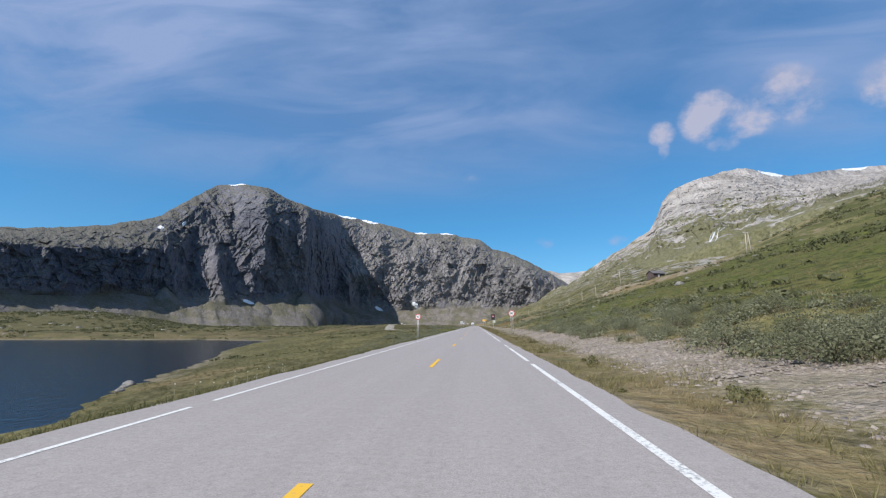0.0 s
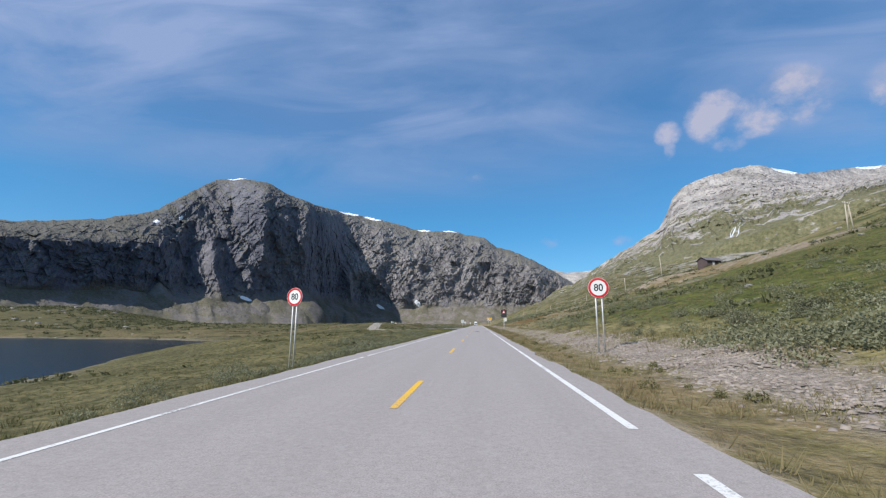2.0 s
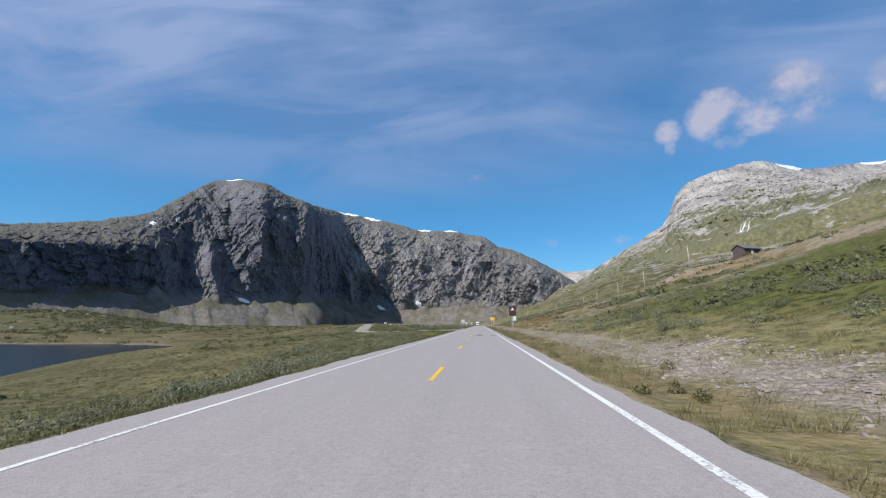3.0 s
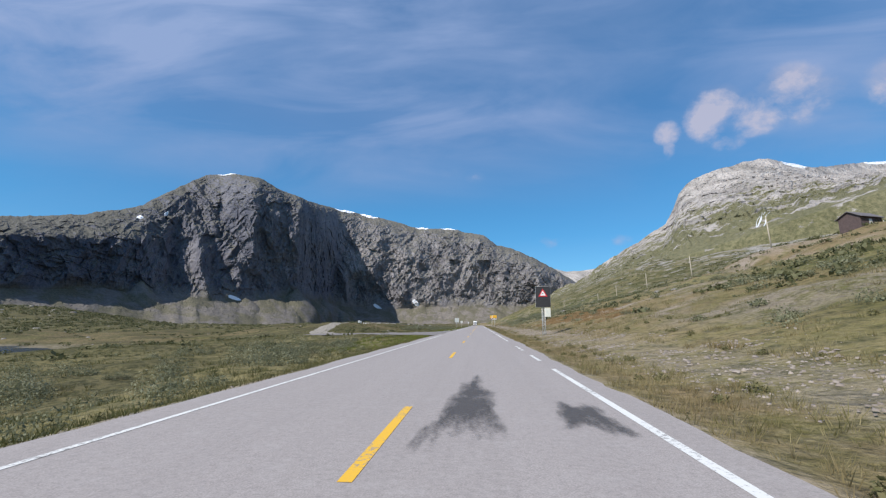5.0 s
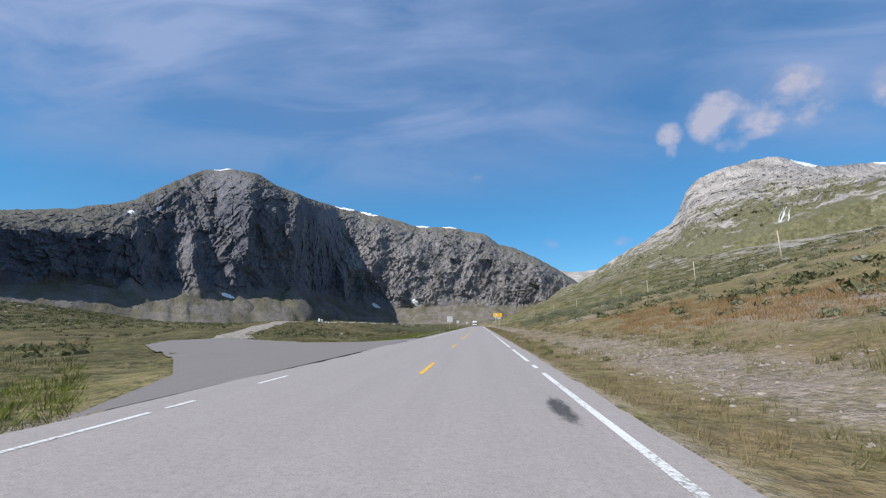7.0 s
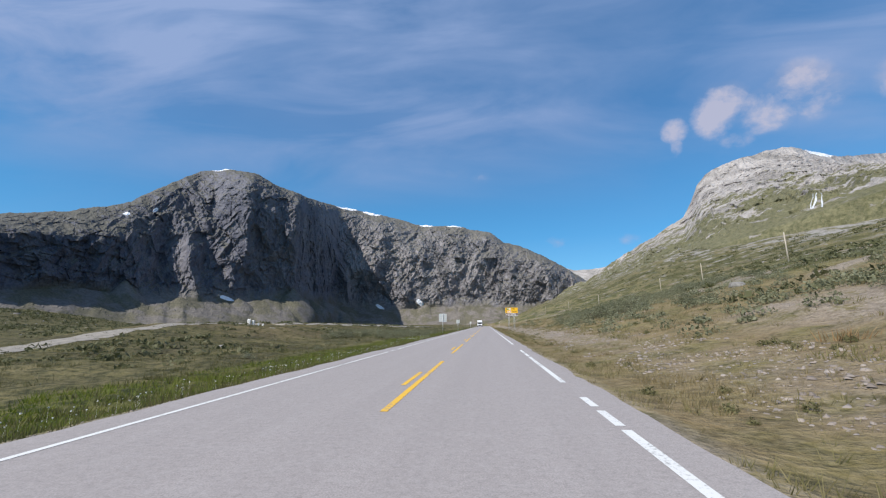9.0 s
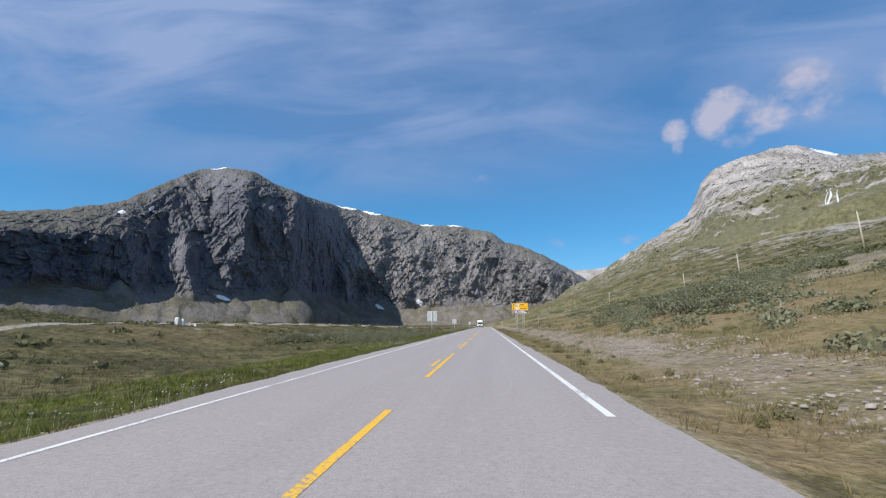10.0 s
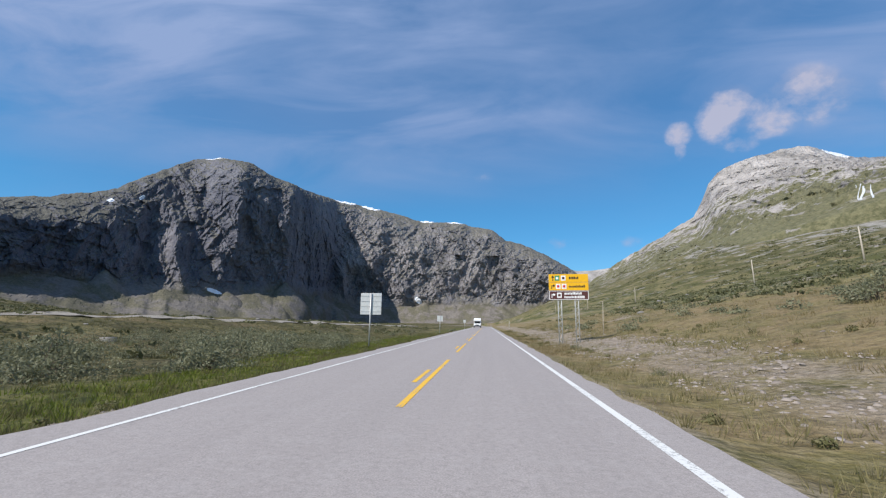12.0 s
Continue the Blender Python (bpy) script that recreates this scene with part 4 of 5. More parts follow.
def warning_board(x, y, turn):
    z = ground_at(x, y)
    s = thing("warning_board", x, y, z, turn, "black box sign with crosswind warning on a lattice mast", "road sign")
    h = -z
    box = part("sign_box", add_box(bm_new(), -0.70, 0.70, -0.16, 0.16, 2.77 + h, 4.77 + h, 0.02), SIGN_BACK, s, "aluminium housing")
    part("dark_face", add_box(bm_new(), -0.685, 0.685, -0.168, -0.158, 2.785 + h, 4.755 + h), BOARD_DARK, box, "matt black front")
    cz = 4.05 + h
    tri = [(-0.42, cz - 0.26), (0.42, cz - 0.26), (0.0, cz + 0.49)]
    part("red_triangle", add_prism(bm_new(), [(a * 1.0, b) for a, b in tri], -0.176, -0.169), SIGN_RED, box, "red triangle rim")
    part("white_triangle", add_prism(bm_new(), [(-0.27, cz - 0.17), (0.27, cz - 0.17), (0, cz + 0.31)], -0.181, -0.177), SIGN_WHITE, box, "white triangle field")
    sock = bm_new()
    for k in range(3):
        a, r = k * 0.075, 0.075 - 0.014 * (2 - k)
        add_prism(sock, [(-0.16 + a * 1.15 + r * math.cos(q) * 0.45 - 0.0, cz - 0.06 + a * 0.75 + r * math.sin(q)) for q in np.linspace(0, 2 * math.pi, 14, endpoint=False)], -0.186, -0.182)
    part("windsock_mark", sock, SIGN_BLACK, box, "black windsock figure")
    part("windsock_pole", add_box(bm_new(), 0.075, 0.09, -0.186, -0.182, cz - 0.17, cz + 0.10), SIGN_BLACK, box)
    # three-legged lattice mast
    feet = [(-0.16, -0.12), (0.16, -0.12), (0.0, 0.15)]
    tops = [(-0.12, -0.08), (0.12, -0.08), (0.0, 0.11)]
    for (ax, ay), (bx, by) in zip(feet, tops):
        part("mast_leg", add_rod(bm_new(), (ax, ay, -0.3), (bx, by, 2.9 + h), 0.030, sides=10), GALV, s, "", True)
    for side in range(3):
        fa, fb, ta, tb = feet[side], feet[(side + 1) % 3], tops[side], tops[(side + 1) % 3]
        n = 7
        for k in range(n):
            q0, q1 = k / n, (k + 1) / n
            p = fa if k % 2 == 0 else fb
            pt = ta if k % 2 == 0 else tb
            r = fb if k % 2 == 0 else fa
            rt = tb if k % 2 == 0 else ta
            a = (p[0] + (pt[0] - p[0]) * q0, p[1] + (pt[1] - p[1]) * q0, q0 * (2.8 + h))
            b = (r[0] + (rt[0] - r[0]) * q1, r[1] + (rt[1] - r[1]) * q1, q1 * (2.8 + h))
            part("mast_brace", add_rod(bm_new(), a, b, 0.015, sides=6), GALV, s)
    cab = part("cabinet", add_box(bm_new(), 0.15, 0.66, -0.14, 0.14, 1.86 + h, 2.70 + h, 0.015), CABINET, s, "ivory steel switch cabinet")
    part("door_edge", add_box(bm_new(), 0.17, 0.64, -0.146, -0.139, 1.88 + h, 2.68 + h, 0.004), CABINET, cab)
    part("handle", add_box(bm_new(), 0.34, 0.37, -0.17, -0.145, 2.22 + h, 2.38 + h, 0.008), GALV, cab, "steel handle")
    for q in (1.92, 2.52):
        part("bracket", add_box(bm_new(), 0.05, 0.16, -0.05, 0.05, q + h, q + 0.06 + h, 0.005), GALV, cab)
    pipe = bm_new()
    pts = [(0.28, 0, 1.87), (0.27, 0, 1.70), (0.20, 0.01, 1.55), (0.12, 0.02, 1.45)]
    for a, b in zip(pts, pts[1:]):
        add_rod(pipe, (a[0], a[1], a[2] + h), (b[0], b[1], b[2] + h), 0.03, sides=8)
    part("cable", pipe, RUBBER, cab, "black cable conduit")
    return s


warning_board(6.05, 145.6, -7)


def direction_sign(x, y, turn):
    z = ground_at(x, y)
    s = thing("direction_sign", x, y, z, turn, "yellow and brown direction sign on two lattice posts", "road sign")
    h = -z
    for px in (-0.58, 0.50):
        post = part("post", add_rod(bm_new(), (px - 0.11, 0.08, -0.3), (px - 0.11, 0.08, 4.2 + h), 0.03, sides=10), GALV, s, "galvanised lattice post", True)
        part("post_tube", add_rod(bm_new(), (px + 0.11, 0.08, -0.3), (px + 0.11, 0.08, 4.2 + h), 0.03, sides=10), GALV, post, "", True)
        for k in range(12):
            a, b = (-0.11, 0.11) if k % 2 else (0.11, -0.11)
            part("post_brace", add_rod(bm_new(), (px + a, 0.08, k * 0.24), (px + b, 0.08, (k + 1) * 0.24), 0.014, sides=6), GALV, post)
    rows = [("yellow_panel", SIGN_YELLOW, 4.03, 4.56), ("yellow_panel", SIGN_YELLOW, 3.48, 4.01), ("brown_panel", SIGN_BROWN, 2.86, 3.46)]
    for k, (name, mat, z0, z1) in enumerate(rows):
        p = part(name, add_box(bm_new(), -1.26, 1.26, -0.02, 0.02, z0 + h, z1 + h, 0.006), mat, s, "yellow panel" if k < 2 else "brown panel with white rim")
        mid = (z0 + z1) / 2 + h
        ink = SIGN_BLACK if k < 2 else SIGN_WHITE
        if k == 2:
            for a, b, c, d in ((-1.25, 1.25, z0 + 0.01, z0 + 0.04), (-1.25, 1.25, z1 - 0.04, z1 - 0.01), (-1.25, -1.22, z0 + 0.04, z1 - 0.04), (1.22, 1.25, z0 + 0.04, z1 - 0.04)):
                part("rim", add_box(bm_new(), a, b, -0.026, -0.0205, c + h, d + h), SIGN_WHITE, p)
        bm = bm_new()
        if k == 0:
            add_box(bm, -1.02, -0.97, -0.026, -0.0205, mid - 0.18, mid + 0.06)
            add_prism(bm, [(-1.10, mid + 0.04), (-0.89, mid + 0.04), (-0.995, mid + 0.19)], -0.026, -0.0205)
        else:
            add_box(bm, -1.10, -1.05, -0.026, -0.0205, mid - 0.17, mid + 0.06)
            add_box(bm, -1.05, -0.96, -0.026, -0.0205, mid + 0.01, mid + 0.06)
            add_prism(bm, [(-0.98, mid - 0.07), (-0.98, mid + 0.14), (-0.84, mid + 0.035)], -0.026, -0.0205)
        part("arrow", bm, ink, p)
        signs = [(-0.72, SIGN_GREEN), (-0.32, SIGN_WHITE)] if k == 0 else ([(-0.66, SIGN_WHITE), (-0.28, SIGN_WHITE)] if k == 1 else [(-0.60, SIGN_WHITE)])
        for cx, mat2 in signs:
            plate = part("symbol_plate", add_box(bm_new(), cx - 0.15, cx + 0.15, -0.026, -0.0205, mid - 0.17, mid + 0.17), mat2, p)
            part("symbol", add_box(bm_new(), cx - 0.08, cx + 0.08, -0.030, -0.0265, mid - 0.08, mid + 0.08), SIGN_WHITE if mat2 is SIGN_GREEN else SIGN_RED if k == 1 else SIGN_BROWN, plate)
        bars = [(0.05, 0.62, 0.0)] if k == 0 else ([(0.02, 1.05, 0.0)] if k == 1 else [(-0.28, 0.78, 0.12), (-0.28, 0.92, -0.12)])
        for a, b, dz in bars:
            x0 = a
            rng = random.Random(k * 7 + int(dz * 50))
            while x0 < b:
                w = rng.uniform(0.05, 0.10)
                part("text_bar", add_box(bm_new(), x0, x0 + w, -0.026, -0.0205, mid + dz - 0.075, mid + dz + rng.choice((0.04, 0.085))), ink, p)
                x0 += w + 0.025
    return s


direction_sign(5.55, 274.2, -6)


def sign_backs(x, y, turn, wide, low, high, label):
    z = ground_at(x, y)
    s = thing("road_sign_back", x, y, z, turn, label, "road sign", "signs seen from behind")
    h = -z
    part("post", add_rod(bm_new(), (0, -0.05, -0.3), (0, -0.05, high + h), 0.06, sides=12), GALV, s, "grey post", True)
    for a, b in ((-wide / 2, -0.012), (0.012, wide / 2)):
        p = part("sign_plate", add_box(bm_new(), a, b, 0.03, 0.055, low + h, high + h, 0.008), SIGN_BACK, s, "bare aluminium back")
        for k in range(4):
            q = low + (high - low) * (k + 0.6) / 4.2 + h
            part("stiffener", add_box(bm_new(), a + 0.05, b - 0.05, 0.005, 0.031, q - 0.02, q + 0.02, 0.003), GALV, p)
    return s


sign_backs(-9.25, 279.4, 3, 1.72, 1.82, 3.56, "pair of pale sign backs on a grey post in grass")
sign_backs(-9.6, 335, 0, 1.2, 1.6, 2.8, "small pale sign backs on a post by the road")
sign_backs(-7.4, 395, 0, 0.9, 1.6, 2.5, "small pale sign backs on a far post")


def stake(x, y, high, lean, mat, label, r=0.03, base=None):
    z = ground_at(x, y) if base is None else base
    s = thing("snow_stake", x, y, z, 0, label, "marker pole", "marker poles")
    part("pole", add_rod(bm_new(), (0, 0, -0.3), (lean, 0, high), r, r * 0.7, 8), mat, s, "", True)
    part("cap", add_rod(bm_new(), (lean, 0, high), (lean * 1.02, 0, high + 0.06), r * 0.9, r * 0.4, 8), mat, s, "", True)


stake(8.81, 278.6, 2.35, 0.06, POLE_WOOD, "thin pale wooden snow stake in the verge")
stake(4.6, 330, 2.0, 0.0, GALV, "thin grey snow stake by the road")


def power_pole(x, y, high, lean, label):
    z = ground_at(x, y)
    s = thing("power_pole", x, y, z, 0, label, "power pole", "power poles")
    part("pole", add_rod(bm_new(), (0, 0, -0.8), (lean, 0, high), 0.17, 0.11, 10), POLE_WOOD, s, "", True)
    part("insulator", add_rod(bm_new(), (lean, 0, high), (lean, 0, high + 0.22), 0.05, 0.03, 8), SIGN_WHITE, s, "pale insulator", True)


for px, py, ph, lean in ((69, 246, 7.5, -0.3), (71.7, 212, 8, -0.4), (72.8, 293, 7.5, -0.2), (72.5, 333, 7, -0.2), (72, 366, 7, -0.2),
                         (66, 440, 7, 0), (64, 520, 7, 0), (60, 620, 7, 0)):
    power_pole(px, py, ph, lean, "weathered wooden power pole on the grassy slope")


def pole_pair(x, y):
    z = ground_at(x, y)
    s = thing("power_pole_pair", x, y, z, 25, "pair of leaning wooden power poles with a crossarm", "power pole", "power poles")
    for a, b in ((-1.5, -0.9), (1.5, 0.5)):
        part("pole", add_rod(bm_new(), (a, 0, -0.8), (b, 0, 9.6), 0.19, 0.13, 12), POLE_WOOD, s, "", True)
    part("crossarm", add_box(bm_new(), -2.0, 1.7, -0.09, 0.09, 9.0, 9.2, 0.02), POLE_WOOD, s)
    part("brace", add_rod(bm_new(), (-1.35, 0, 2.5), (0.6, 0, 8.4), 0.06, sides=8), POLE_WOOD, s)
    for q in (-1.8, -0.2, 1.5):
        part("insulator", add_rod(bm_new(), (q, 0, 9.2), (q, 0, 9.5), 0.06, 0.04, 8), SIGN_WHITE, s, "pale insulator", True)


pole_pair(106, 168)


# ---- hut ----
def hut(x, y, turn):
    z = min(ground_at(x + a, y + b) for a in (-3, 0, 3) for b in (-2, 0, 2)) + 0.25
    s = thing("hut", x, y, z, turn, "dark wooden mountain hut with a low gable roof", "hut")
    L, D, H, R = 6.4, 4.2, 2.7, 1.25
    shape = [(-D / 2, -0.6), (D / 2, -0.6), (D / 2, H), (0, H + R), (-D / 2, H)]
    bm = add_prism(bm_new(), shape, -L / 2, L / 2)
    bmesh.ops.transform(bm, matrix=pose(0, 0, 0, 0, 0, 90), verts=bm.verts[:])
    wall = part("wall", bm, HUT_WOOD, s, "dark stained board walls")
    for k in range(26):
        q = -L / 2 + 0.12 + k * (L - 0.24) / 25
        part("board", add_box(bm_new(), q - 0.09, q + 0.09, -D / 2 - 0.025, -D / 2 + 0.005, -0.5, H - 0.05), HUT_WOOD, wall)
    for side in (-1, 1):
        bm = bm_new()
        add_prism(bm, [(0, H + R + 0.10), (side * (D / 2 + 0.45), H - 0.17), (side * (D / 2 + 0.45), H - 0.30), (0, H + R - 0.04)], -L / 2 - 0.4, L / 2 + 0.4)
        bmesh.ops.transform(bm, matrix=pose(0, 0, 0, 0, 0, 90), verts=bm.verts[:])
        part("roof", bm, HUT_ROOF, s, "weathered grey roof slope")
    door = part("door", add_box(bm_new(), -0.75, 0.15, -D / 2 - 0.06, -D / 2 - 0.026, 0.0, 2.05, 0.01), HUT_TRIM, s, "faded white door")
    part("handle", add_box(bm_new(), 0.02, 0.08, -D / 2 - 0.09, -D / 2 - 0.06, 1.0, 1.05), GALV, door)
    win = part("window", add_box(bm_new(), 0.9, 2.1, -D / 2 - 0.05, -D / 2 - 0.026, 1.1, 1.9), GLASS_DARK, s, "small dark window")
    for a, b, c, d in ((0.84, 2.16, 1.9, 1.98), (0.84, 2.16, 1.02, 1.1), (0.84, 0.9, 1.1, 1.9), (2.1, 2.16, 1.1, 1.9), (1.47, 1.53, 1.1, 1.9)):
        part("frame", add_box(bm_new(), a, b, -D / 2 - 0.07, -D / 2 - 0.03, c, d), HUT_WOOD, win)
    part("corner_post", add_rod(bm_new(), (L / 2 + 0.2, -D / 2 - 0.3, -0.6), (L / 2 + 0.1, -D / 2 - 0.1, 2.5), 0.07, sides=8), HUT_TRIM, s, "pale leaning plank")
    part("step", add_box(bm_new(), -1.0, 0.5, -D / 2 - 1.0, -D / 2 - 0.05, -0.5, -0.02, 0.02), HUT_TRIM, s, "pale plank step")


hut(85, 203, 18)


# ---- white blocks by the track ----
def block(x, y, w, d, h, turn, mat, label):
    z = ground_at(x, y) + 0.05
    bm = add_box(bm_new(), -w / 2, w / 2, -d / 2, d / 2, -0.15, h, 0.06)
    rng = random.Random(int(x * 31 + y))
    for v in bm.verts:
        if v.co.z > h * 0.5:
            v.co += Vector((rng.uniform(-0.06, 0.06), rng.uniform(-0.06, 0.06), rng.uniform(-0.08, 0.04)))
    ob = part("stone_block", bm, mat)
    ob.matrix_world = pose(x, y, z, 0, 0, turn)
    return tagged(ob, label, "stone block", "blocks beside the track")


for bx, by, w, d, hh, tn in ((-46.6, 266, 0.5, 0.4, 1.0, 12), (-46.0, 266.5, 0.45, 0.4, 0.85, -8), (-44.7, 266.2, 0.4, 0.4, 0.5, 30), (-44.1, 266.8, 0.35, 0.4, 0.45, 5)):
    block(bx, by, w, d, hh, tn, BLOCK_WHITE, "upright white block beside the gravel track")


# ---- motorhome on the road ----
def motorhome(x, y, turn):
    s = thing("motorhome", x, y, 0.0, turn, "white motorhome with overcab in the oncoming lane", "motorhome")
    side = [(0.0, 0.45), (6.9, 0.45), (6.9, 2.95), (0.35, 3.0), (-0.15, 2.75), (-0.2, 2.15), (0.55, 2.05), (0.15, 1.35), (-0.85, 1.15), (-0.95, 0.5)]
    bm = add_prism(bm_new(), side, -1.12, 1.12)
    bmesh.ops.bevel(bm, geom=bm.edges[:], offset=0.06, segments=2, affect="EDGES")
    bmesh.ops.transform(bm, matrix=pose(0, 0, 0, 0, 0, 90), verts=bm.verts[:])
    part("body", bm, VAN_WHITE, s, "white coachwork")
    bm = bm_new()
    vs = [bm.verts.new(p) for p in ((-0.98, 0.10, 1.38), (0.98, 0.10, 1.38), (0.92, 0.50, 2.03), (-0.92, 0.50, 2.03), (-0.98, 0.07, 1.38), (0.98, 0.07, 1.38), (0.92, 0.44, 2.03), (-0.92, 0.44, 2.03))]
    for f in ((4, 5, 6, 7), (3, 2, 1, 0), (0, 1, 5, 4), (1, 2, 6, 5), (2, 3, 7, 6), (3, 0, 4, 7)):
        bm.faces.new([vs[k] for k in f])
    bmesh.ops.recalc_face_normals(bm, faces=bm.faces[:])
    part("windscreen", bm, GLASS_DARK, s, "dark sloping windscreen")
    part("bumper", add_box(bm_new(), -1.05, 1.05, -1.02, -0.9, 0.40, 0.72, 0.03), RUBBER, s, "dark bumper")
    part("grille", add_box(bm_new(), -0.5, 0.5, -0.97, -0.9, 0.78, 1.0, 0.02), RUBBER, s)
    for q in (-0.8, 0.8):
        part("headlight", add_box(bm_new(), q - 0.18, q + 0.18, -0.97, -0.88, 0.82, 1.05, 0.03), SIGN_WHITE, s, "clear headlight")
        part("mirror", add_box(bm_new(), q * 1.55 - 0.1, q * 1.55 + 0.1, 0.15, 0.25, 1.45, 1.85, 0.03), RUBBER, s, "black wing mirror")
        for wy in (0.0, 4.6):
            w = part("wheel", add_rod(bm_new(), (q * 1.3 - 0.11, wy, 0.34), (q * 1.3 + 0.11, wy, 0.34), 0.34, sides=20), RUBBER, s, "black tyre", True)
            part("rim", add_rod(bm_new(), (q * 1.3 - 0.12, wy, 0.34), (q * 1.3 + 0.12, wy, 0.34), 0.2, sides=14), GALV, w, "", True)


motorhome(-2.75, 384, 0)


# ---- boulders ----
BOULDER = make_plain("pale_boulder_rock", (0.20, 0.188, 0.172), 0.9, 0, 0.35, 2.5, 0.02)


def boulder_mesh(seed):
    bm = bm_new()
    bmesh.ops.create_icosphere(bm, subdivisions=3, radius=1.0)
    off = Vector((seed * 3.7, seed * 1.3, 0))
    for v in bm.verts:
        d = 1 + 0.35 * noise.noise(v.co * 0.9 + off) + 0.14 * noise.noise(v.co * 2.3 + off) + 0.04 * noise.noise(v.co * 6 + off)
        v.co = Vector((v.co.x * d * 1.2, v.co.y * d, v.co.z * d * 0.7))
    me = bpy.data.meshes.new("boulder")
    bm.to_mesh(me)
    bm.free()
    me.materials.append(BOULDER)
    return me


BOULDERS = [boulder_mesh(k) for k in range(6)]


def boulder(x, y, size, k, label):
    ob = new("boulder", BOULDERS[k % 6])
    ob.matrix_world = Matrix.Translation((x, y, ground_at(x, y) + 0.12 * size)) @ pose(0, 0, 0, 0, 0, k * 67) @ Matrix.Diagonal((size, size, size, 1))
    return tagged(ob, label, "boulder", "boulders on the slopes")


rng = random.Random(5)
for k in range(90):
    if k < 55:
        bx, by = rng.uniform(20, 150), rng.uniform(60, 420)
        bs = rng.uniform(0.2, 0.55) + bx * 0.003
    else:
        bx, by = rng.uniform(-120, -30), rng.uniform(255, 460)
        bs = rng.uniform(0.15, 0.42)
    boulder(bx, by, bs, k, "pale lichen-grey boulder lying in the grass")
for bx, by, bs in ((33, 70, 0.65), (7.2, 46, 0.28), (-49, 58, 0.8), (-47, 55, 0.5), (-51, 61, 0.6), (-45, 52, 0.45)):
    boulder(bx, by, bs, int(bx * 7 + by), "pale grey boulder half sunk in the ground")


# ---- plants and loose stones ----
from mathutils.bvhtree import BVHTree
def fast_mesh(name, verts, faces_n, mat, smooth=False):
    """A mesh of separate faces, each of faces_n corners, from an array (n, faces_n, 3)."""
    me = bpy.data.meshes.new(name)
    v = np.asarray(verts, np.float32).reshape(-1, 3)
    n = len(v)
    me.vertices.add(n)
    me.vertices.foreach_set("co", v.ravel())
    me.loops.add(n)
    me.loops.foreach_set("vertex_index", np.arange(n, dtype=np.int32))
    me.polygons.add(n // faces_n)
    me.polygons.foreach_set("loop_start", np.arange(0, n, faces_n, dtype=np.int32))
    me.update(calc_edges=True)
    me.materials.append(mat)
    return me


def make_leaf(name, colours, translucent=0.25, per_island=True, rough=0.6, patch=None):
    m, t, b = material(name)
    if per_island:
        r = t.nodes.new("ShaderNodeNewGeometry").outputs["Random Per Island"]
    else:
        r = t.nodes.new("ShaderNodeObjectInfo").outputs["Random"]
    big = noise_tex(t, position(t), 0.35, 3, 0.6)
    mixed = math_node(t, "ADD", math_node(t, "MULTIPLY", r, 0.55), math_node(t, "MULTIPLY", math_node(t, "SUBTRACT", big, 0.28), 1.0))
    colour = ramp(t, mixed, *[(k / (len(colours) - 1), c) for k, c in enumerate(colours)])
    if patch:
        on = ramp(t, noise_tex(t, position(t), 0.16, 4, 0.6), (0.46, 0.0), (0.58, 0.75))
        colour = mix_rgb(t, on, colour, patch)
    link(t, colour, b.inputs["Base Color"])
    b.inputs["Roughness"].default_value = rough
    b.inputs["Specular IOR Level"].default_value = 0.2
    tr = t.nodes.new("ShaderNodeBsdfTranslucent")
    link(t, colour, tr.inputs[0])
    mx = node(t, "ShaderNodeMixShader")
    mx.inputs[0].default_value = translucent
    link(t, b.outputs[0], mx.inputs[1])
    link(t, tr.outputs[0], mx.inputs[2])
    link(t, mx.outputs[0], t.nodes["Material Output"].inputs[0])
    return m


GRASS = make_leaf("verge_grass", [(0.092, 0.096, 0.034), (0.175, 0.160, 0.064), (0.28, 0.238, 0.12), (0.42, 0.35, 0.205)], 0.38, patch=(0.25, 0.19, 0.10))
GREEN_GRASS = make_leaf("meadow_grass", [(0.062, 0.070, 0.024), (0.105, 0.108, 0.038), (0.158, 0.146, 0.062), (0.25, 0.215, 0.115)], 0.35, patch=(0.15, 0.135, 0.058))
WILLOW = make_leaf("willow_leaves", [(0.080, 0.086, 0.042), (0.155, 0.160, 0.090), (0.235, 0.238, 0.148), (0.34, 0.335, 0.23)], 0.35)
HEATH = make_leaf("heath_leaves", [(0.052, 0.058, 0.022), (0.094, 0.098, 0.042), (0.15, 0.15, 0.076), (0.23, 0.22, 0.13)], 0.35)
RUST = make_leaf("rusty_grass", [(0.20, 0.125, 0.055), (0.29, 0.18, 0.085), (0.37, 0.25, 0.125), (0.42, 0.32, 0.18)], 0.4)
WET_GRASS = make_leaf("wet_sedge", [(0.085, 0.115, 0.016), (0.13, 0.165, 0.024), (0.19, 0.215, 0.04), (0.27, 0.26, 0.08)], 0.4)
WEED = make_leaf("verge_weeds", [(0.070, 0.076, 0.028), (0.125, 0.122, 0.050), (0.19, 0.175, 0.082), (0.28, 0.24, 0.135)], 0.35)
TWIG = make_plain("twig_bark", (0.10, 0.075, 0.055), 0.9, 0, 0.25, 12)
PEBBLE = make_leaf("loose_stones", [(0.12, 0.099, 0.083), (0.22, 0.186, 0.16), (0.29, 0.248, 0.213), (0.37, 0.322, 0.282)], 0.0)
ROCKS = make_leaf("hillside_rocks", [(0.12, 0.108, 0.095), (0.19, 0.174, 0.155), (0.25, 0.232, 0.21), (0.32, 0.30, 0.275)], 0.0)
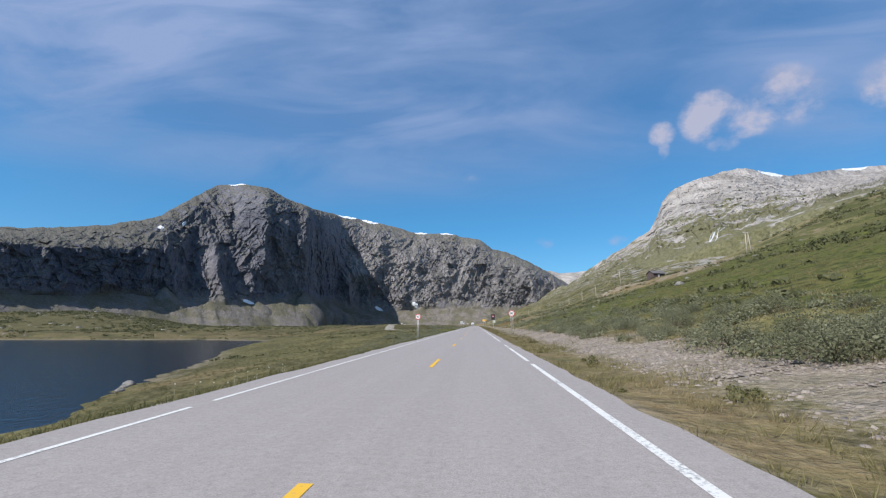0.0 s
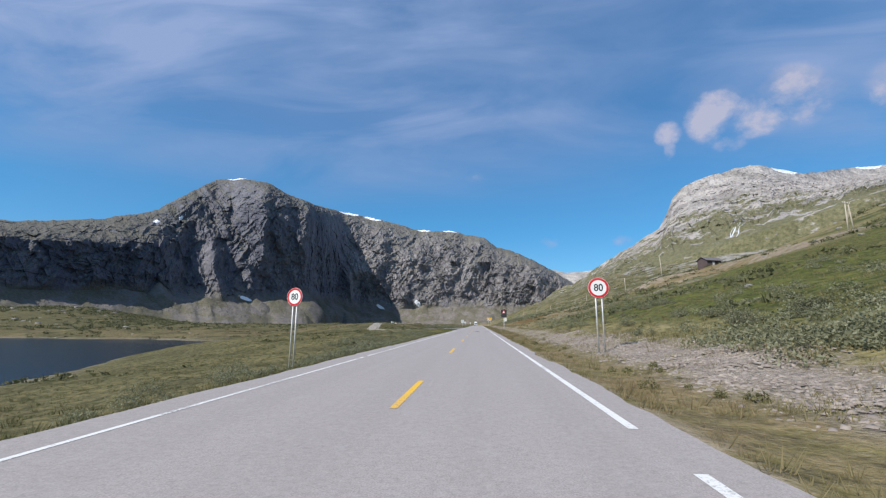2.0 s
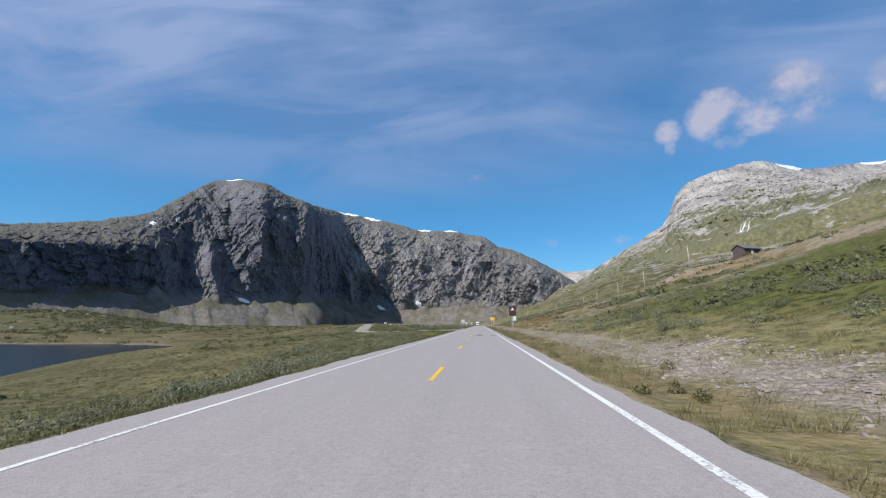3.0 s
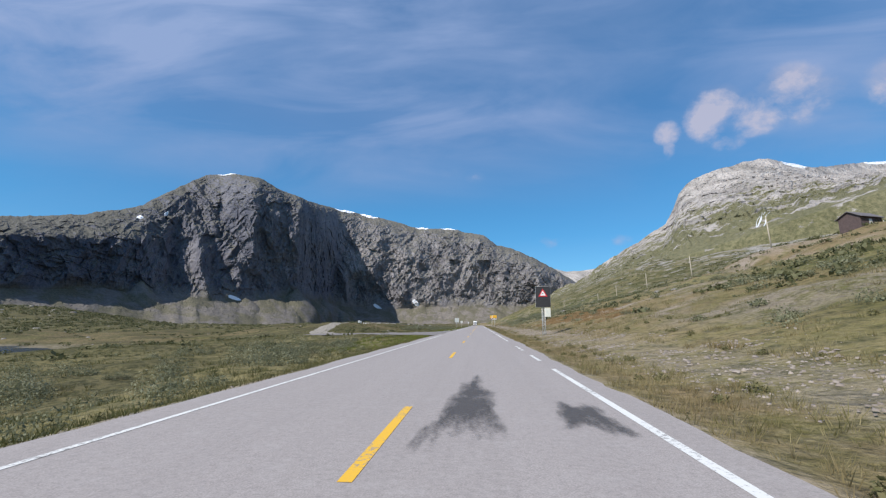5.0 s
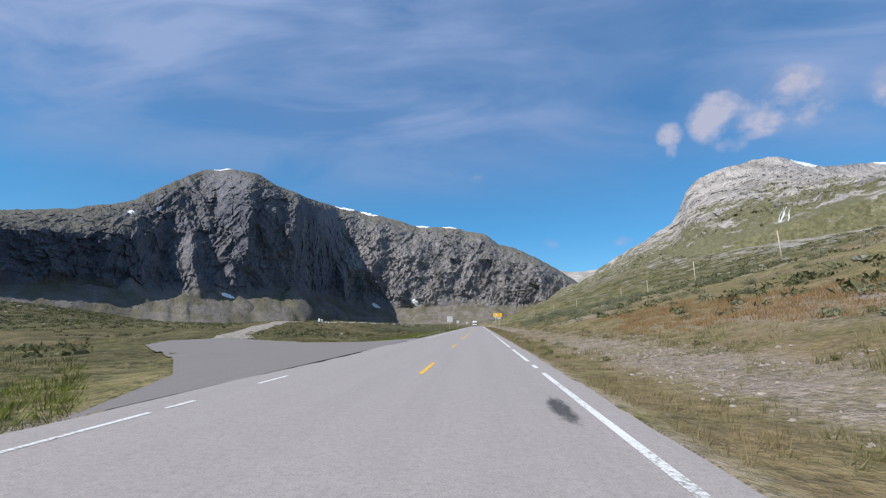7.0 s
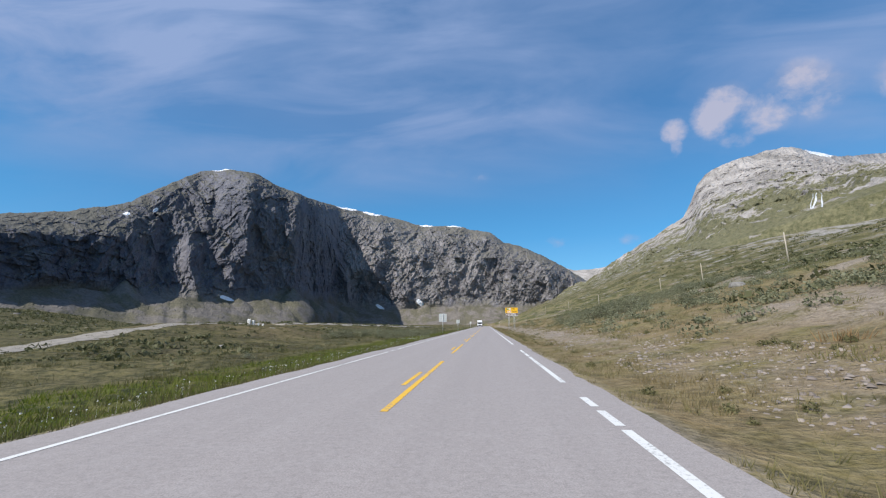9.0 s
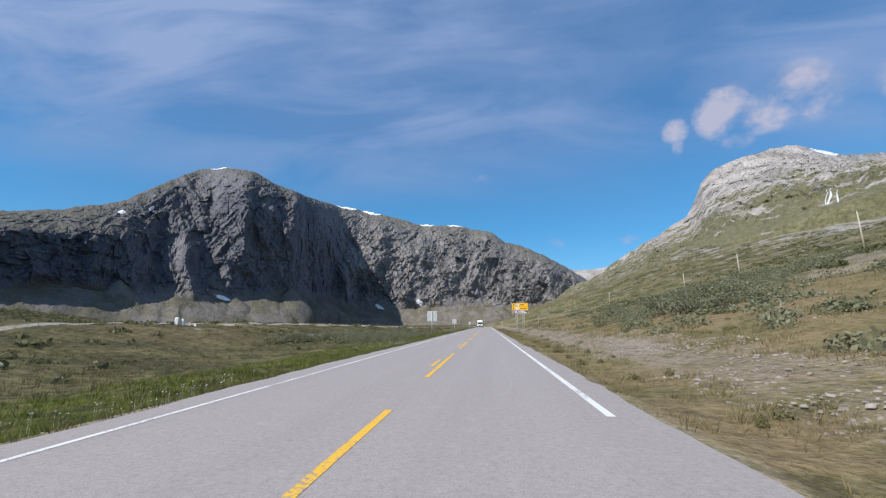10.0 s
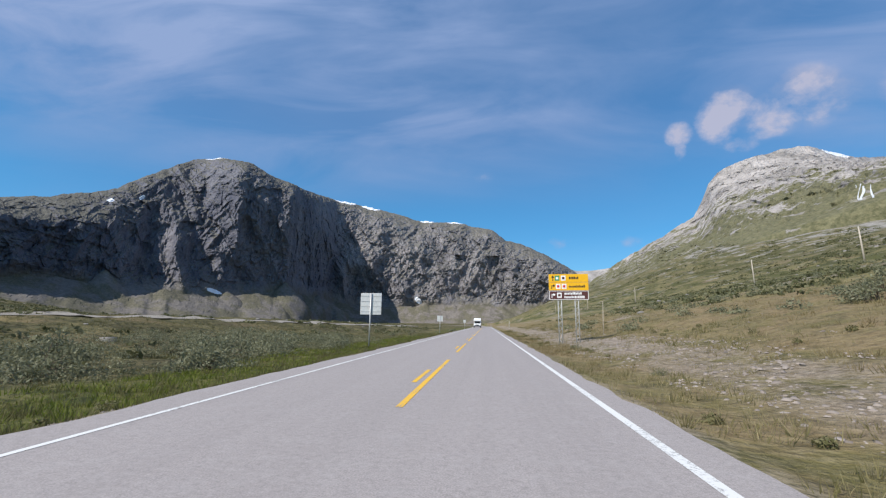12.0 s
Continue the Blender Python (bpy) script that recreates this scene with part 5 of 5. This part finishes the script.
COTTON = make_plain("cotton_grass_tuft", (0.80, 0.80, 0.76), 0.9, 0, 0.05, 5)
gen = np.random.default_rng(11)


def keep_clear(x, y):
    """True where no plant should stand: road, lay-by, water."""
    road = (x > ROAD_L - 0.15) & (x < ROAD_R + 0.12)
    bay = (x < ROAD_L) & (y > 151.2 + (-x - 4.8) * 1.0 - 0.6) & (y < np.where(x > -8, 183.5 - (-x - 4.8) * 2.0, 178 + np.maximum(-x - 13, 0) * 1.05))
    return road | (bay & (x > -42)) | (ground_height(x, y) < LAKE_Z + 0.15)


def blades(name, x, y, tall, wide, mat, label, tuft=7, spread_r=0.09, lean=0.8):
    """Grass: pointed blades in tufts, as one mesh of loose triangles."""
    ok = ~keep_clear(x, y)
    x, y, tall, wide = x[ok], y[ok], tall[ok], wide[ok]
    z = ground_height(x, y) - 0.03
    n = len(x)
    rep = lambda a: np.repeat(a, tuft)
    ang, r = gen.uniform(0, 2 * np.pi, n * tuft), gen.uniform(0, 1, n * tuft)
    bx, by, bz = rep(x) + np.cos(ang) * r * spread_r, rep(y) + np.sin(ang) * r * spread_r, rep(z)
    h = rep(tall) * gen.uniform(0.55, 1.15, n * tuft)
    w = rep(wide) * gen.uniform(0.7, 1.3, n * tuft)
    face = gen.uniform(0, np.pi, n * tuft)
    lx, ly = np.cos(ang) * lean * h * gen.uniform(0.2, 1, n * tuft) + 0.12 * h, np.sin(ang) * lean * h * gen.uniform(0.2, 1, n * tuft)
    a = np.stack([bx - np.cos(face) * w / 2, by - np.sin(face) * w / 2, bz], -1)
    b = np.stack([bx + np.cos(face) * w / 2, by + np.sin(face) * w / 2, bz], -1)
    c = np.stack([bx + lx, by + ly, bz + h], -1)
    ob = new(name, fast_mesh(name, np.stack([a, b, c], 1), 3, mat))
    return tagged(ob, label, "grass", kind="stuff")


def scatter(n, x0, x1, y0, y1, power=1.0):
    q = gen.uniform(0, 1, n) ** power
    return x0 + (x1 - x0) * q, gen.uniform(y0, y1, n)


def clumped(x, y, scale, seed, cut):
    keep = fbm(x / scale, y / scale, 3, seed) > cut
    return x[keep], y[keep]


def grow_grass():
    x, y = scatter(22000, ROAD_R + 0.15, 5.0, 1, 330)
    x, y = clumped(x, y, 1.1, 21, -0.02)
    blades("grass", x, y, gen.uniform(0.06, 0.16, len(x)) + 0.20 * gen.uniform(0, 1, len(x)) ** 3, gen.uniform(0.010, 0.018, len(x)), GRASS, "dry yellow-green grass along the road edge", 8, 0.12)
    x, y = scatter(20000, 3.6, 9.5, 1, 300)
    x, y = clumped(x, y, 1.9, 22, 0.03)
    blades("grass", x, y, gen.uniform(0.06, 0.2, len(x)), gen.uniform(0.010, 0.02, len(x)), GRASS, "sparse grass tufts between gravel stones", 7, 0.13)
    x, y = scatter(26000, ROAD_L - 0.2, -9.5, 1, 320)
    blades("grass", x, y, gen.uniform(0.07, 0.22, len(x)), gen.uniform(0.012, 0.022, len(x)), GREEN_GRASS, "green grass on the verge above the lake", 7, 0.12)
    x, y = scatter(22000, -9, -52, 1, 330, 1.4)
    x, y = clumped(x, y, 3.0, 24, -0.12)
    blades("grass", x, y, gen.uniform(0.12, 0.32, len(x)), gen.uniform(0.02, 0.036, len(x)), GREEN_GRASS, "tussock grass on the lakeside meadow", 14, 0.3)
    x, y = scatter(27000, 7.5, 70, 1, 350, 1.5)
    x, y = clumped(x, y, 3.0, 25, -0.12)
    rusty = np.exp(-(((x - 14.5) / 4) ** 2 + ((y - 170) / 18) ** 2)) > 0.3 + 0.5 * fbm(x / 3, y / 3, 2, 88)
    rx, ry = scatter(3200, 9, 20, 145, 198)
    rk = np.exp(-(((rx - 14.5) / 4) ** 2 + ((ry - 170) / 18) ** 2)) > 0.3 + 0.7 * fbm(rx / 3, ry / 3, 2, 88)
    rx, ry = rx[rk], ry[rk]
    blades("grass", rx, ry, gen.uniform(0.12, 0.34, len(rx)), gen.uniform(0.02, 0.036, len(rx)), RUST, "rust-brown dry grass on the hillside", 24, 0.5)
    wx, wy = scatter(7000, -6.2, -13, 180, 310, 1.2)
    cx, cy = scatter(1500, -5.4, -13, 138, 168)
    wx, wy = np.concatenate([wx, cx]), np.concatenate([wy, cy])
    blades("grass", wx, wy, gen.uniform(0.1, 0.26, len(wx)), gen.uniform(0.02, 0.034, len(wx)), WET_GRASS, "bright green sedge in wet ground", 12, 0.25)
    x, y = x[~rusty], y[~rusty]
    blades("grass", x, y, gen.uniform(0.10, 0.28, len(x)), gen.uniform(0.018, 0.034, len(x)), GRASS, "tussock grass on the lower hillside", 14, 0.3)


def shrub_mesh(seed, leaves, size):
    """A low willow: leaves in clumps at the ends of forked twigs, as one crown mesh."""
    g = np.random.default_rng(seed)
    k = 26
    ang = g.uniform(0, 2 * np.pi, k)
    rad = np.sqrt(g.uniform(0, 1, k))
    cx, cy = np.cos(ang) * rad, np.sin(ang) * rad
    cz = (1 - rad ** 2 * 0.75) * g.uniform(0.22, 0.9, k)
    which = g.integers(0, k, leaves)
    spread_l = g.normal(0, 1, (leaves, 3)) * np.array([0.16, 0.16, 0.15])
    p = np.stack([cx[which], cy[which], cz[which]], -1) + spread_l
    p[:, 2] = np.maximum(p[:, 2], 0.04)
    d = g.normal(0, 1, (leaves, 3)) + np.array([0, 0, 0.5])
    d /= np.linalg.norm(d, axis=1, keepdims=True)
    s = np.cross(d, g.normal(0, 1, (leaves, 3)))
    s /= np.linalg.norm(s, axis=1, keepdims=True)
    ln, wd = (size * g.uniform(0.7, 1.4, leaves))[:, None], (size * 0.38 * g.uniform(0.7, 1.3, leaves))[:, None]
    quad = np.stack([p - d * ln / 2, p + s * wd / 2, p + d * ln / 2, p - s * wd / 2], 1)
    crown = fast_mesh("crown", quad, 4, WILLOW)
    bm = bm_new()
    for j in range(k):
        mid = Vector((cx[j] * 0.4, cy[j] * 0.4, cz[j] * 0.45))
        add_rod(bm, (cx[j] * 0.08, cy[j] * 0.08, -0.1), mid, 0.02, 0.014, 3)
        add_rod(bm, mid, (cx[j], cy[j], cz[j]), 0.014, 0.006, 3)
    twigs = bpy.data.meshes.new("stem")
    bm.to_mesh(twigs)
    bm.free()
    twigs.materials.append(TWIG)
    return crown, twigs


def plant_shrubs():
    near_kinds = [shrub_mesh(40 + k, 3800, 0.064) for k in range(3)]
    far_kinds = [shrub_mesh(50 + k, 1050, 0.128) for k in range(5)]
    first = []
    for crown, twigs in near_kinds + far_kinds:
        s = new("shrub")
        for name, me in (("crown", crown), ("stem", twigs)):
            new(name, me).parent = s
        tagged(s, "low grey-green willow shrub on the grassy slope", "shrub", "willow shrubs")
        first.append(s)
    spots = []
    r = random.Random(8)
    for x0, x1, y0, y1, n, lo, hi in ((7.4, 14, 3, 46, 46, 0.55, 1.2), (8.6, 19, 46, 100, 24, 0.4, 0.9), (12, 34, 100, 200, 10, 0.35, 0.8),
                                      (14, 42, 240, 276, 24, 1.0, 1.9), (14, 40, 196, 236, 14, 0.6, 1.2), (16, 44, 276, 330, 8, 0.5, 1.1), (4.6, 7.5, 150, 300, 6, 0.2, 0.35),
                                      (-17, -7.6, 56, 108, 38, 0.45, 1.05), (-24, -9.5, 112, 148, 12, 0.4, 0.9), (-30, -10.5, 205, 255, 10, 0.3, 0.7),
                                      (-28, -11, 258, 298, 28, 1.0, 1.7), (-24, -8, 300, 360, 8, 0.4, 0.9)):
        for _ in range(n):
            spots.append((r.uniform(x0, x1), r.uniform(y0, y1), r.uniform(lo, hi)))
    for _ in range(60):
        y = r.uniform(234, 270)
        x = 0.75 * (y - 226) + 1.5 + r.uniform(-2, 14)
        if float(fbm(np.array([x / 5]), np.array([y / 5]), 2, 63)[0]) > 0.03:
            spots.append((x, y, r.uniform(0.6, 1.7)))
    spots += [(-9.2, 82, 1.1), (-10.4, 84.5, 1.3), (-9.0, 88, 0.9), (-11.5, 79, 1.2), (-9.6, 95, 1.0), (-8.6, 70, 0.7), (-10.2, 66.5, 0.9), (-14.6, 134.4, 1.25), (-13.6, 134.9, 0.9), (19.6, 253, 1.5), (21.5, 254.5, 1.4), (17.8, 252.5, 1.1), (24, 256, 1.3), (7.6, 9.5, 1.0), (9.2, 8.4, 1.2), (8.9, 11.5, 1.1)]
    used = [False] * len(first)
    for k, (x, y, size) in enumerate(spots):
        if bool(keep_clear(np.array([x]), np.array([y]))[0]):
            continue
        m = Matrix.Translation((x, y, ground_at(x, y) - 0.04)) @ pose(0, 0, 0, 0, 0, r.uniform(0, 360))
        j = k % 3 if y < 50 and x > 0 else 3 + k % 5
        if not used[j]:
            used[j], ob = True, first[j]
            ob.matrix_basis = m
        else:
            ob = copy_thing(first[j], m)
        ob.scale = (size, size * r.uniform(0.8, 1.2), size * r.uniform(0.7, 1.05))


def clump_stuff(name, fields, per, mat, label, low, high, grow, flat=0.55):
    """Low leafy clumps in patches: leaves on rounded cushions, one mesh."""
    xs, ys = [], []
    for x0, x1, y0, y1, n, scale, cut in fields:
        x, y = clumped(*scatter(n, x0, x1, y0, y1), scale, 91, cut)
        xs.append(x)
        ys.append(y)
    x, y = np.concatenate(xs), np.concatenate(ys)
    ok = ~keep_clear(x, y)
    x, y = x[ok], y[ok]
    size = gen.uniform(low, high, len(x)) * (1 + np.abs(x) / grow)
    z = ground_height(x, y)
    n = len(x) * per
    rep = lambda a: np.repeat(a, per)
    d = gen.normal(0, 1, (n, 3))
    d /= np.linalg.norm(d, axis=1, keepdims=True)
    d[:, 2] = np.abs(d[:, 2])
    rr = gen.uniform(0.5, 1.05, n)[:, None]
    c = np.stack([rep(x), rep(y), rep(z)], -1) + d * rr * (rep(size)[:, None] * np.array([1.0, 1.0, flat]))
    u = gen.normal(0, 1, (n, 3))
    u /= np.linalg.norm(u, axis=1, keepdims=True)
    w = np.cross(u, d + 0.3 * gen.normal(0, 1, (n, 3)))
    ln = rep(size) * (2.2 if per > 60 else 1.15) / np.sqrt(per)
    ln = ((np.minimum(ln, 0.030 if mat is WEED else 0.047 if per > 140 else 0.085) if per > 60 else ln) * gen.uniform(0.7, 1.4, n))[:, None]
    quad = np.stack([c - u * ln, c + w * ln * 0.55, c + u * ln, c - w * ln * 0.55], 1)
    ob = new(name, fast_mesh(name, quad, 4, mat))
    tagged(ob, label, name, kind="stuff")


def far_clumps():
    clump_stuff("scrub", ((7.2, 17, 4, 62, 420, 5, -0.10), (10, 30, 62, 130, 200, 6, 0.02), (-17, -8.2, 52, 112, 240, 5, -0.03), (-26, -9, 108, 150, 200, 5, 0.0), (-9, -8, 250, 251, 2, 7, -0.5)), 240, WILLOW, "dense grey-green willow scrub on the slopes", 0.35, 0.85, 400, 0.75)
    clump_stuff("scrub", ((10, 16, 235, 246, 60, 3.5, 0.06), (14, 26, 238, 256, 150, 3.5, 0.05), (24, 42, 246, 285, 110, 5, 0.07), (-30, -10.5, 258, 300, 230, 4, 0.03), (-19, -9.5, 56, 112, 90, 5, 0.0), (-26, -11, 112, 150, 70, 5, 0.03)), 480, WILLOW,
                "tall dense grey-green willow thicket", 0.8, 1.5, 400, 0.9)
    clump_stuff("weeds", ((3.0, 5.0, 1, 330, 500, 1.3, 0.08), (7.5, 13, 1, 330, 700, 2.0, 0.05), (-8.5, -5.6, 1, 330, 600, 1.6, 0.05)), 150, WEED, "leafy weeds and dwarf willow in the verge", 0.08, 0.24, 400, 1.0)
    clump_stuff("scrub", ((9, 62, 150, 330, 620, 5, 0.05), (60, 110, 180, 420, 320, 7, 0.06), (9, 30, 100, 150, 90, 4, 0.06), (8.5, 24, 206, 242, 170, 3, 0.02)), 130, WILLOW, "grey-green dwarf willow dotted over the hillside", 0.35, 0.95, 160, 0.7)
    clump_stuff("heath", ((14, 60, 2, 360, 3000, 13, 0.02), (60, 190, 40, 520, 4600, 13, 0.02), (60, 320, 260, 820, 3600, 22, 0.0), (-60, -18, 90, 420, 1900, 13, 0.02), (-340, -60, 240, 640, 4200, 13, 0.0), (-900, -60, 600, 1050, 2200, 30, -0.05), (-800, -260, 300, 760, 3200, 22, -0.03)),
                22, HEATH, "low dark heath and dwarf willow over the hillsides", 0.3, 0.85, 120)


def stone_field(name, x, y, size, label, mat):
    """Many small broken stones as one mesh."""
    base = np.array([(1, 0, 0), (-1, 0, 0), (0, 1, 0), (0, -1, 0), (0.5, 0.4, 0.8), (-0.5, -0.3, 0.7), (-0.3, 0.5, 0.75), (0.2, -0.6, 0.7)])
    tris = np.array([(0, 4, 7), (0, 2, 4), (2, 6, 4), (2, 1, 6), (1, 5, 6), (1, 3, 5), (3, 7, 5), (3, 0, 7), (4, 6, 5), (4, 5, 7)])
    ok = ~keep_clear(x, y)
    x, y, size = x[ok], y[ok], size[ok]
    n = len(x)
    z = ground_height(x, y)
    jig = gen.uniform(0.6, 1.4, (n, len(base), 1))
    shape = base[None] * jig * (size[:, None] * gen.uniform(0.6, 1.3, (n, 3)) * np.array([1.1, 1.1, 0.7]))[:, None, :]
    co = shape + np.stack([x, y, z - size * np.where(size > 0.075, 0.4, 0.1)], -1)[:, None, :]
    me = bpy.data.meshes.new(name)
    faces = (tris[None] + (np.arange(n) * len(base))[:, None, None]).reshape(-1, 3)
    me.vertices.add(n * len(base))
    me.vertices.foreach_set("co", co.astype(np.float32).ravel())
    me.loops.add(len(faces) * 3)
    me.loops.foreach_set("vertex_index", faces.astype(np.int32).ravel())
    me.polygons.add(len(faces))
    me.polygons.foreach_set("loop_start", np.arange(0, len(faces) * 3, 3, dtype=np.int32))
    me.update(calc_edges=True)
    me.materials.append(mat)
    tagged(new(name, me), label, "stones", kind="stuff")


def loose_stones():
    x, y = scatter(34000, 4.2, 8.8, 1, 320)
    x, y = clumped(x, y, 2.6, 51, -0.10)
    x2, y2 = scatter(2500, -5.9, -4.9, 1, 320)
    x4, y4 = scatter(15000, 4.8, 8.4, 3, 80)
    x3, y3 = clumped(*scatter(7000, 8, 45, 105, 320, 1.3), 8, 37, 0.06)
    x, y = np.concatenate([x, x2, x3, x4]), np.concatenate([y, y2, y3, y4])
    n = len(x)
    size = 0.020 + 0.065 * gen.uniform(0, 1, n) ** 2.6 + 0.12 * (gen.uniform(0, 1, n) > 0.995) * gen.uniform(0.2, 1, n)
    size = size * np.where(x < -4, 0.5, 1.0) * np.where(x > 8.6, 1.2, 1.0)
    stone_field("gravel", x, y, size, "loose pale stones strewn along the verge", PEBBLE)
    x, y = clumped(*scatter(5200, 40, 330, 150, 800), 30, 71, 0.0)
    x2, y2 = clumped(*scatter(4200, -620, -26, 220, 720), 24, 72, 0.0)
    x, y = np.concatenate([x, x2]), np.concatenate([y, y2])
    size = (0.10 + 0.6 * gen.uniform(0, 1, len(x)) ** 6) * (1 + np.maximum(np.abs(x) - 40, 0) / 120)
    stone_field("scattered_rocks", x, y, size, "pale rocks scattered over the hillsides", ROCKS)


def cotton_grass():
    spots = [scatter(150, -11, -7.5, 238, 252), scatter(170, -8.5, -6.0, 190, 218), scatter(70, -11, -6, 8, 16)]
    x, y = (np.concatenate([q[k] for q in spots]) for k in (0, 1))
    z = ground_height(x, y) + gen.uniform(0.22, 0.4, len(x))
    p = np.stack([x, y, z], -1)
    quads = []
    for _ in range(5):
        u = gen.normal(0, 1, (len(x), 3))
        u /= np.linalg.norm(u, axis=1, keepdims=True)
        w = np.cross(u, gen.normal(0, 1, (len(x), 3)))
        w /= np.linalg.norm(w, axis=1, keepdims=True)
        quads.append(np.stack([p - u * 0.018, p + w * 0.015, p + u * 0.018, p - w * 0.015], 1))
    stem = np.stack([p - [0.002, 0, 0.4], p - [-0.002, 0, 0.4], p, p], 1)
    quads.append(stem)
    tagged(new("cotton_grass", fast_mesh("cotton_grass", np.concatenate(quads), 4, COTTON)), "white cotton grass heads in wet ground", "cotton grass", kind="stuff")


def waterfall():
    """A rock step on the hillside with a white thread of water down its face."""
    step = new("rock_outcrop", boulder_mesh(9))
    step.data.materials[0] = GRANITE
    step.matrix_world = Matrix.Translation((402, 716, 132)) @ pose(0, 0, 0, 0, 0, -34) @ Matrix.Diagonal((26, 15, 30, 1))
    tagged(step, "grey rock step on the hillside behind a waterfall", "rock")
    trees = []
    for ob in (bpy.data.objects["ground"], bpy.data.objects["mountain_dome"], step):
        m = ob.matrix_world if ob is step else Matrix.Identity(4)
        trees.append(BVHTree.FromPolygons([m @ v.co for v in ob.data.vertices], [p.vertices for p in ob.data.polygons]))
    inward = Vector((0.57, 0.80, 0.18)).normalized()
    across = Vector((0.80, -0.57, 0))
    n = 22
    for start, drift, broad in ((3.0, -8.0, 1.0), (7.5, -5.0, 0.6), (-0.5, -7.0, 0.45)):
        cols = []
        for c in (-1, -0.4, 0.4, 1):
            row = []
            for k in range(n):
                q = k / (n - 1)
                wide = broad * (0.5 + 0.7 * q + 0.25 * math.sin(9 * q + start))
                aim = Vector((392, 704, 156 - 22 * q)) + across * (c * wide + start + drift * q + 0.5 * math.sin(8 * q + start))
                hits = [t.ray_cast(aim - inward * 250, inward) for t in trees]
                near = min(h[3] for h in hits if h[0] is not None)
                row.append(tuple(aim - inward * 250 + inward * (near - 0.8 + 0.5 * abs(c))))
            cols.append(row)
        ob = grid_mesh("waterfall", np.array(cols), FOAM)
        tagged(ob, "white thread of water falling down the rocks", "waterfall", "strands of the waterfall")


FOAM = make_plain("white_water", (0.52, 0.54, 0.57), 0.5, 0, 0.3, 0.5, 0.2)
waterfall()
grow_grass()
loose_stones()
cotton_grass()
plant_shrubs()
far_clumps()
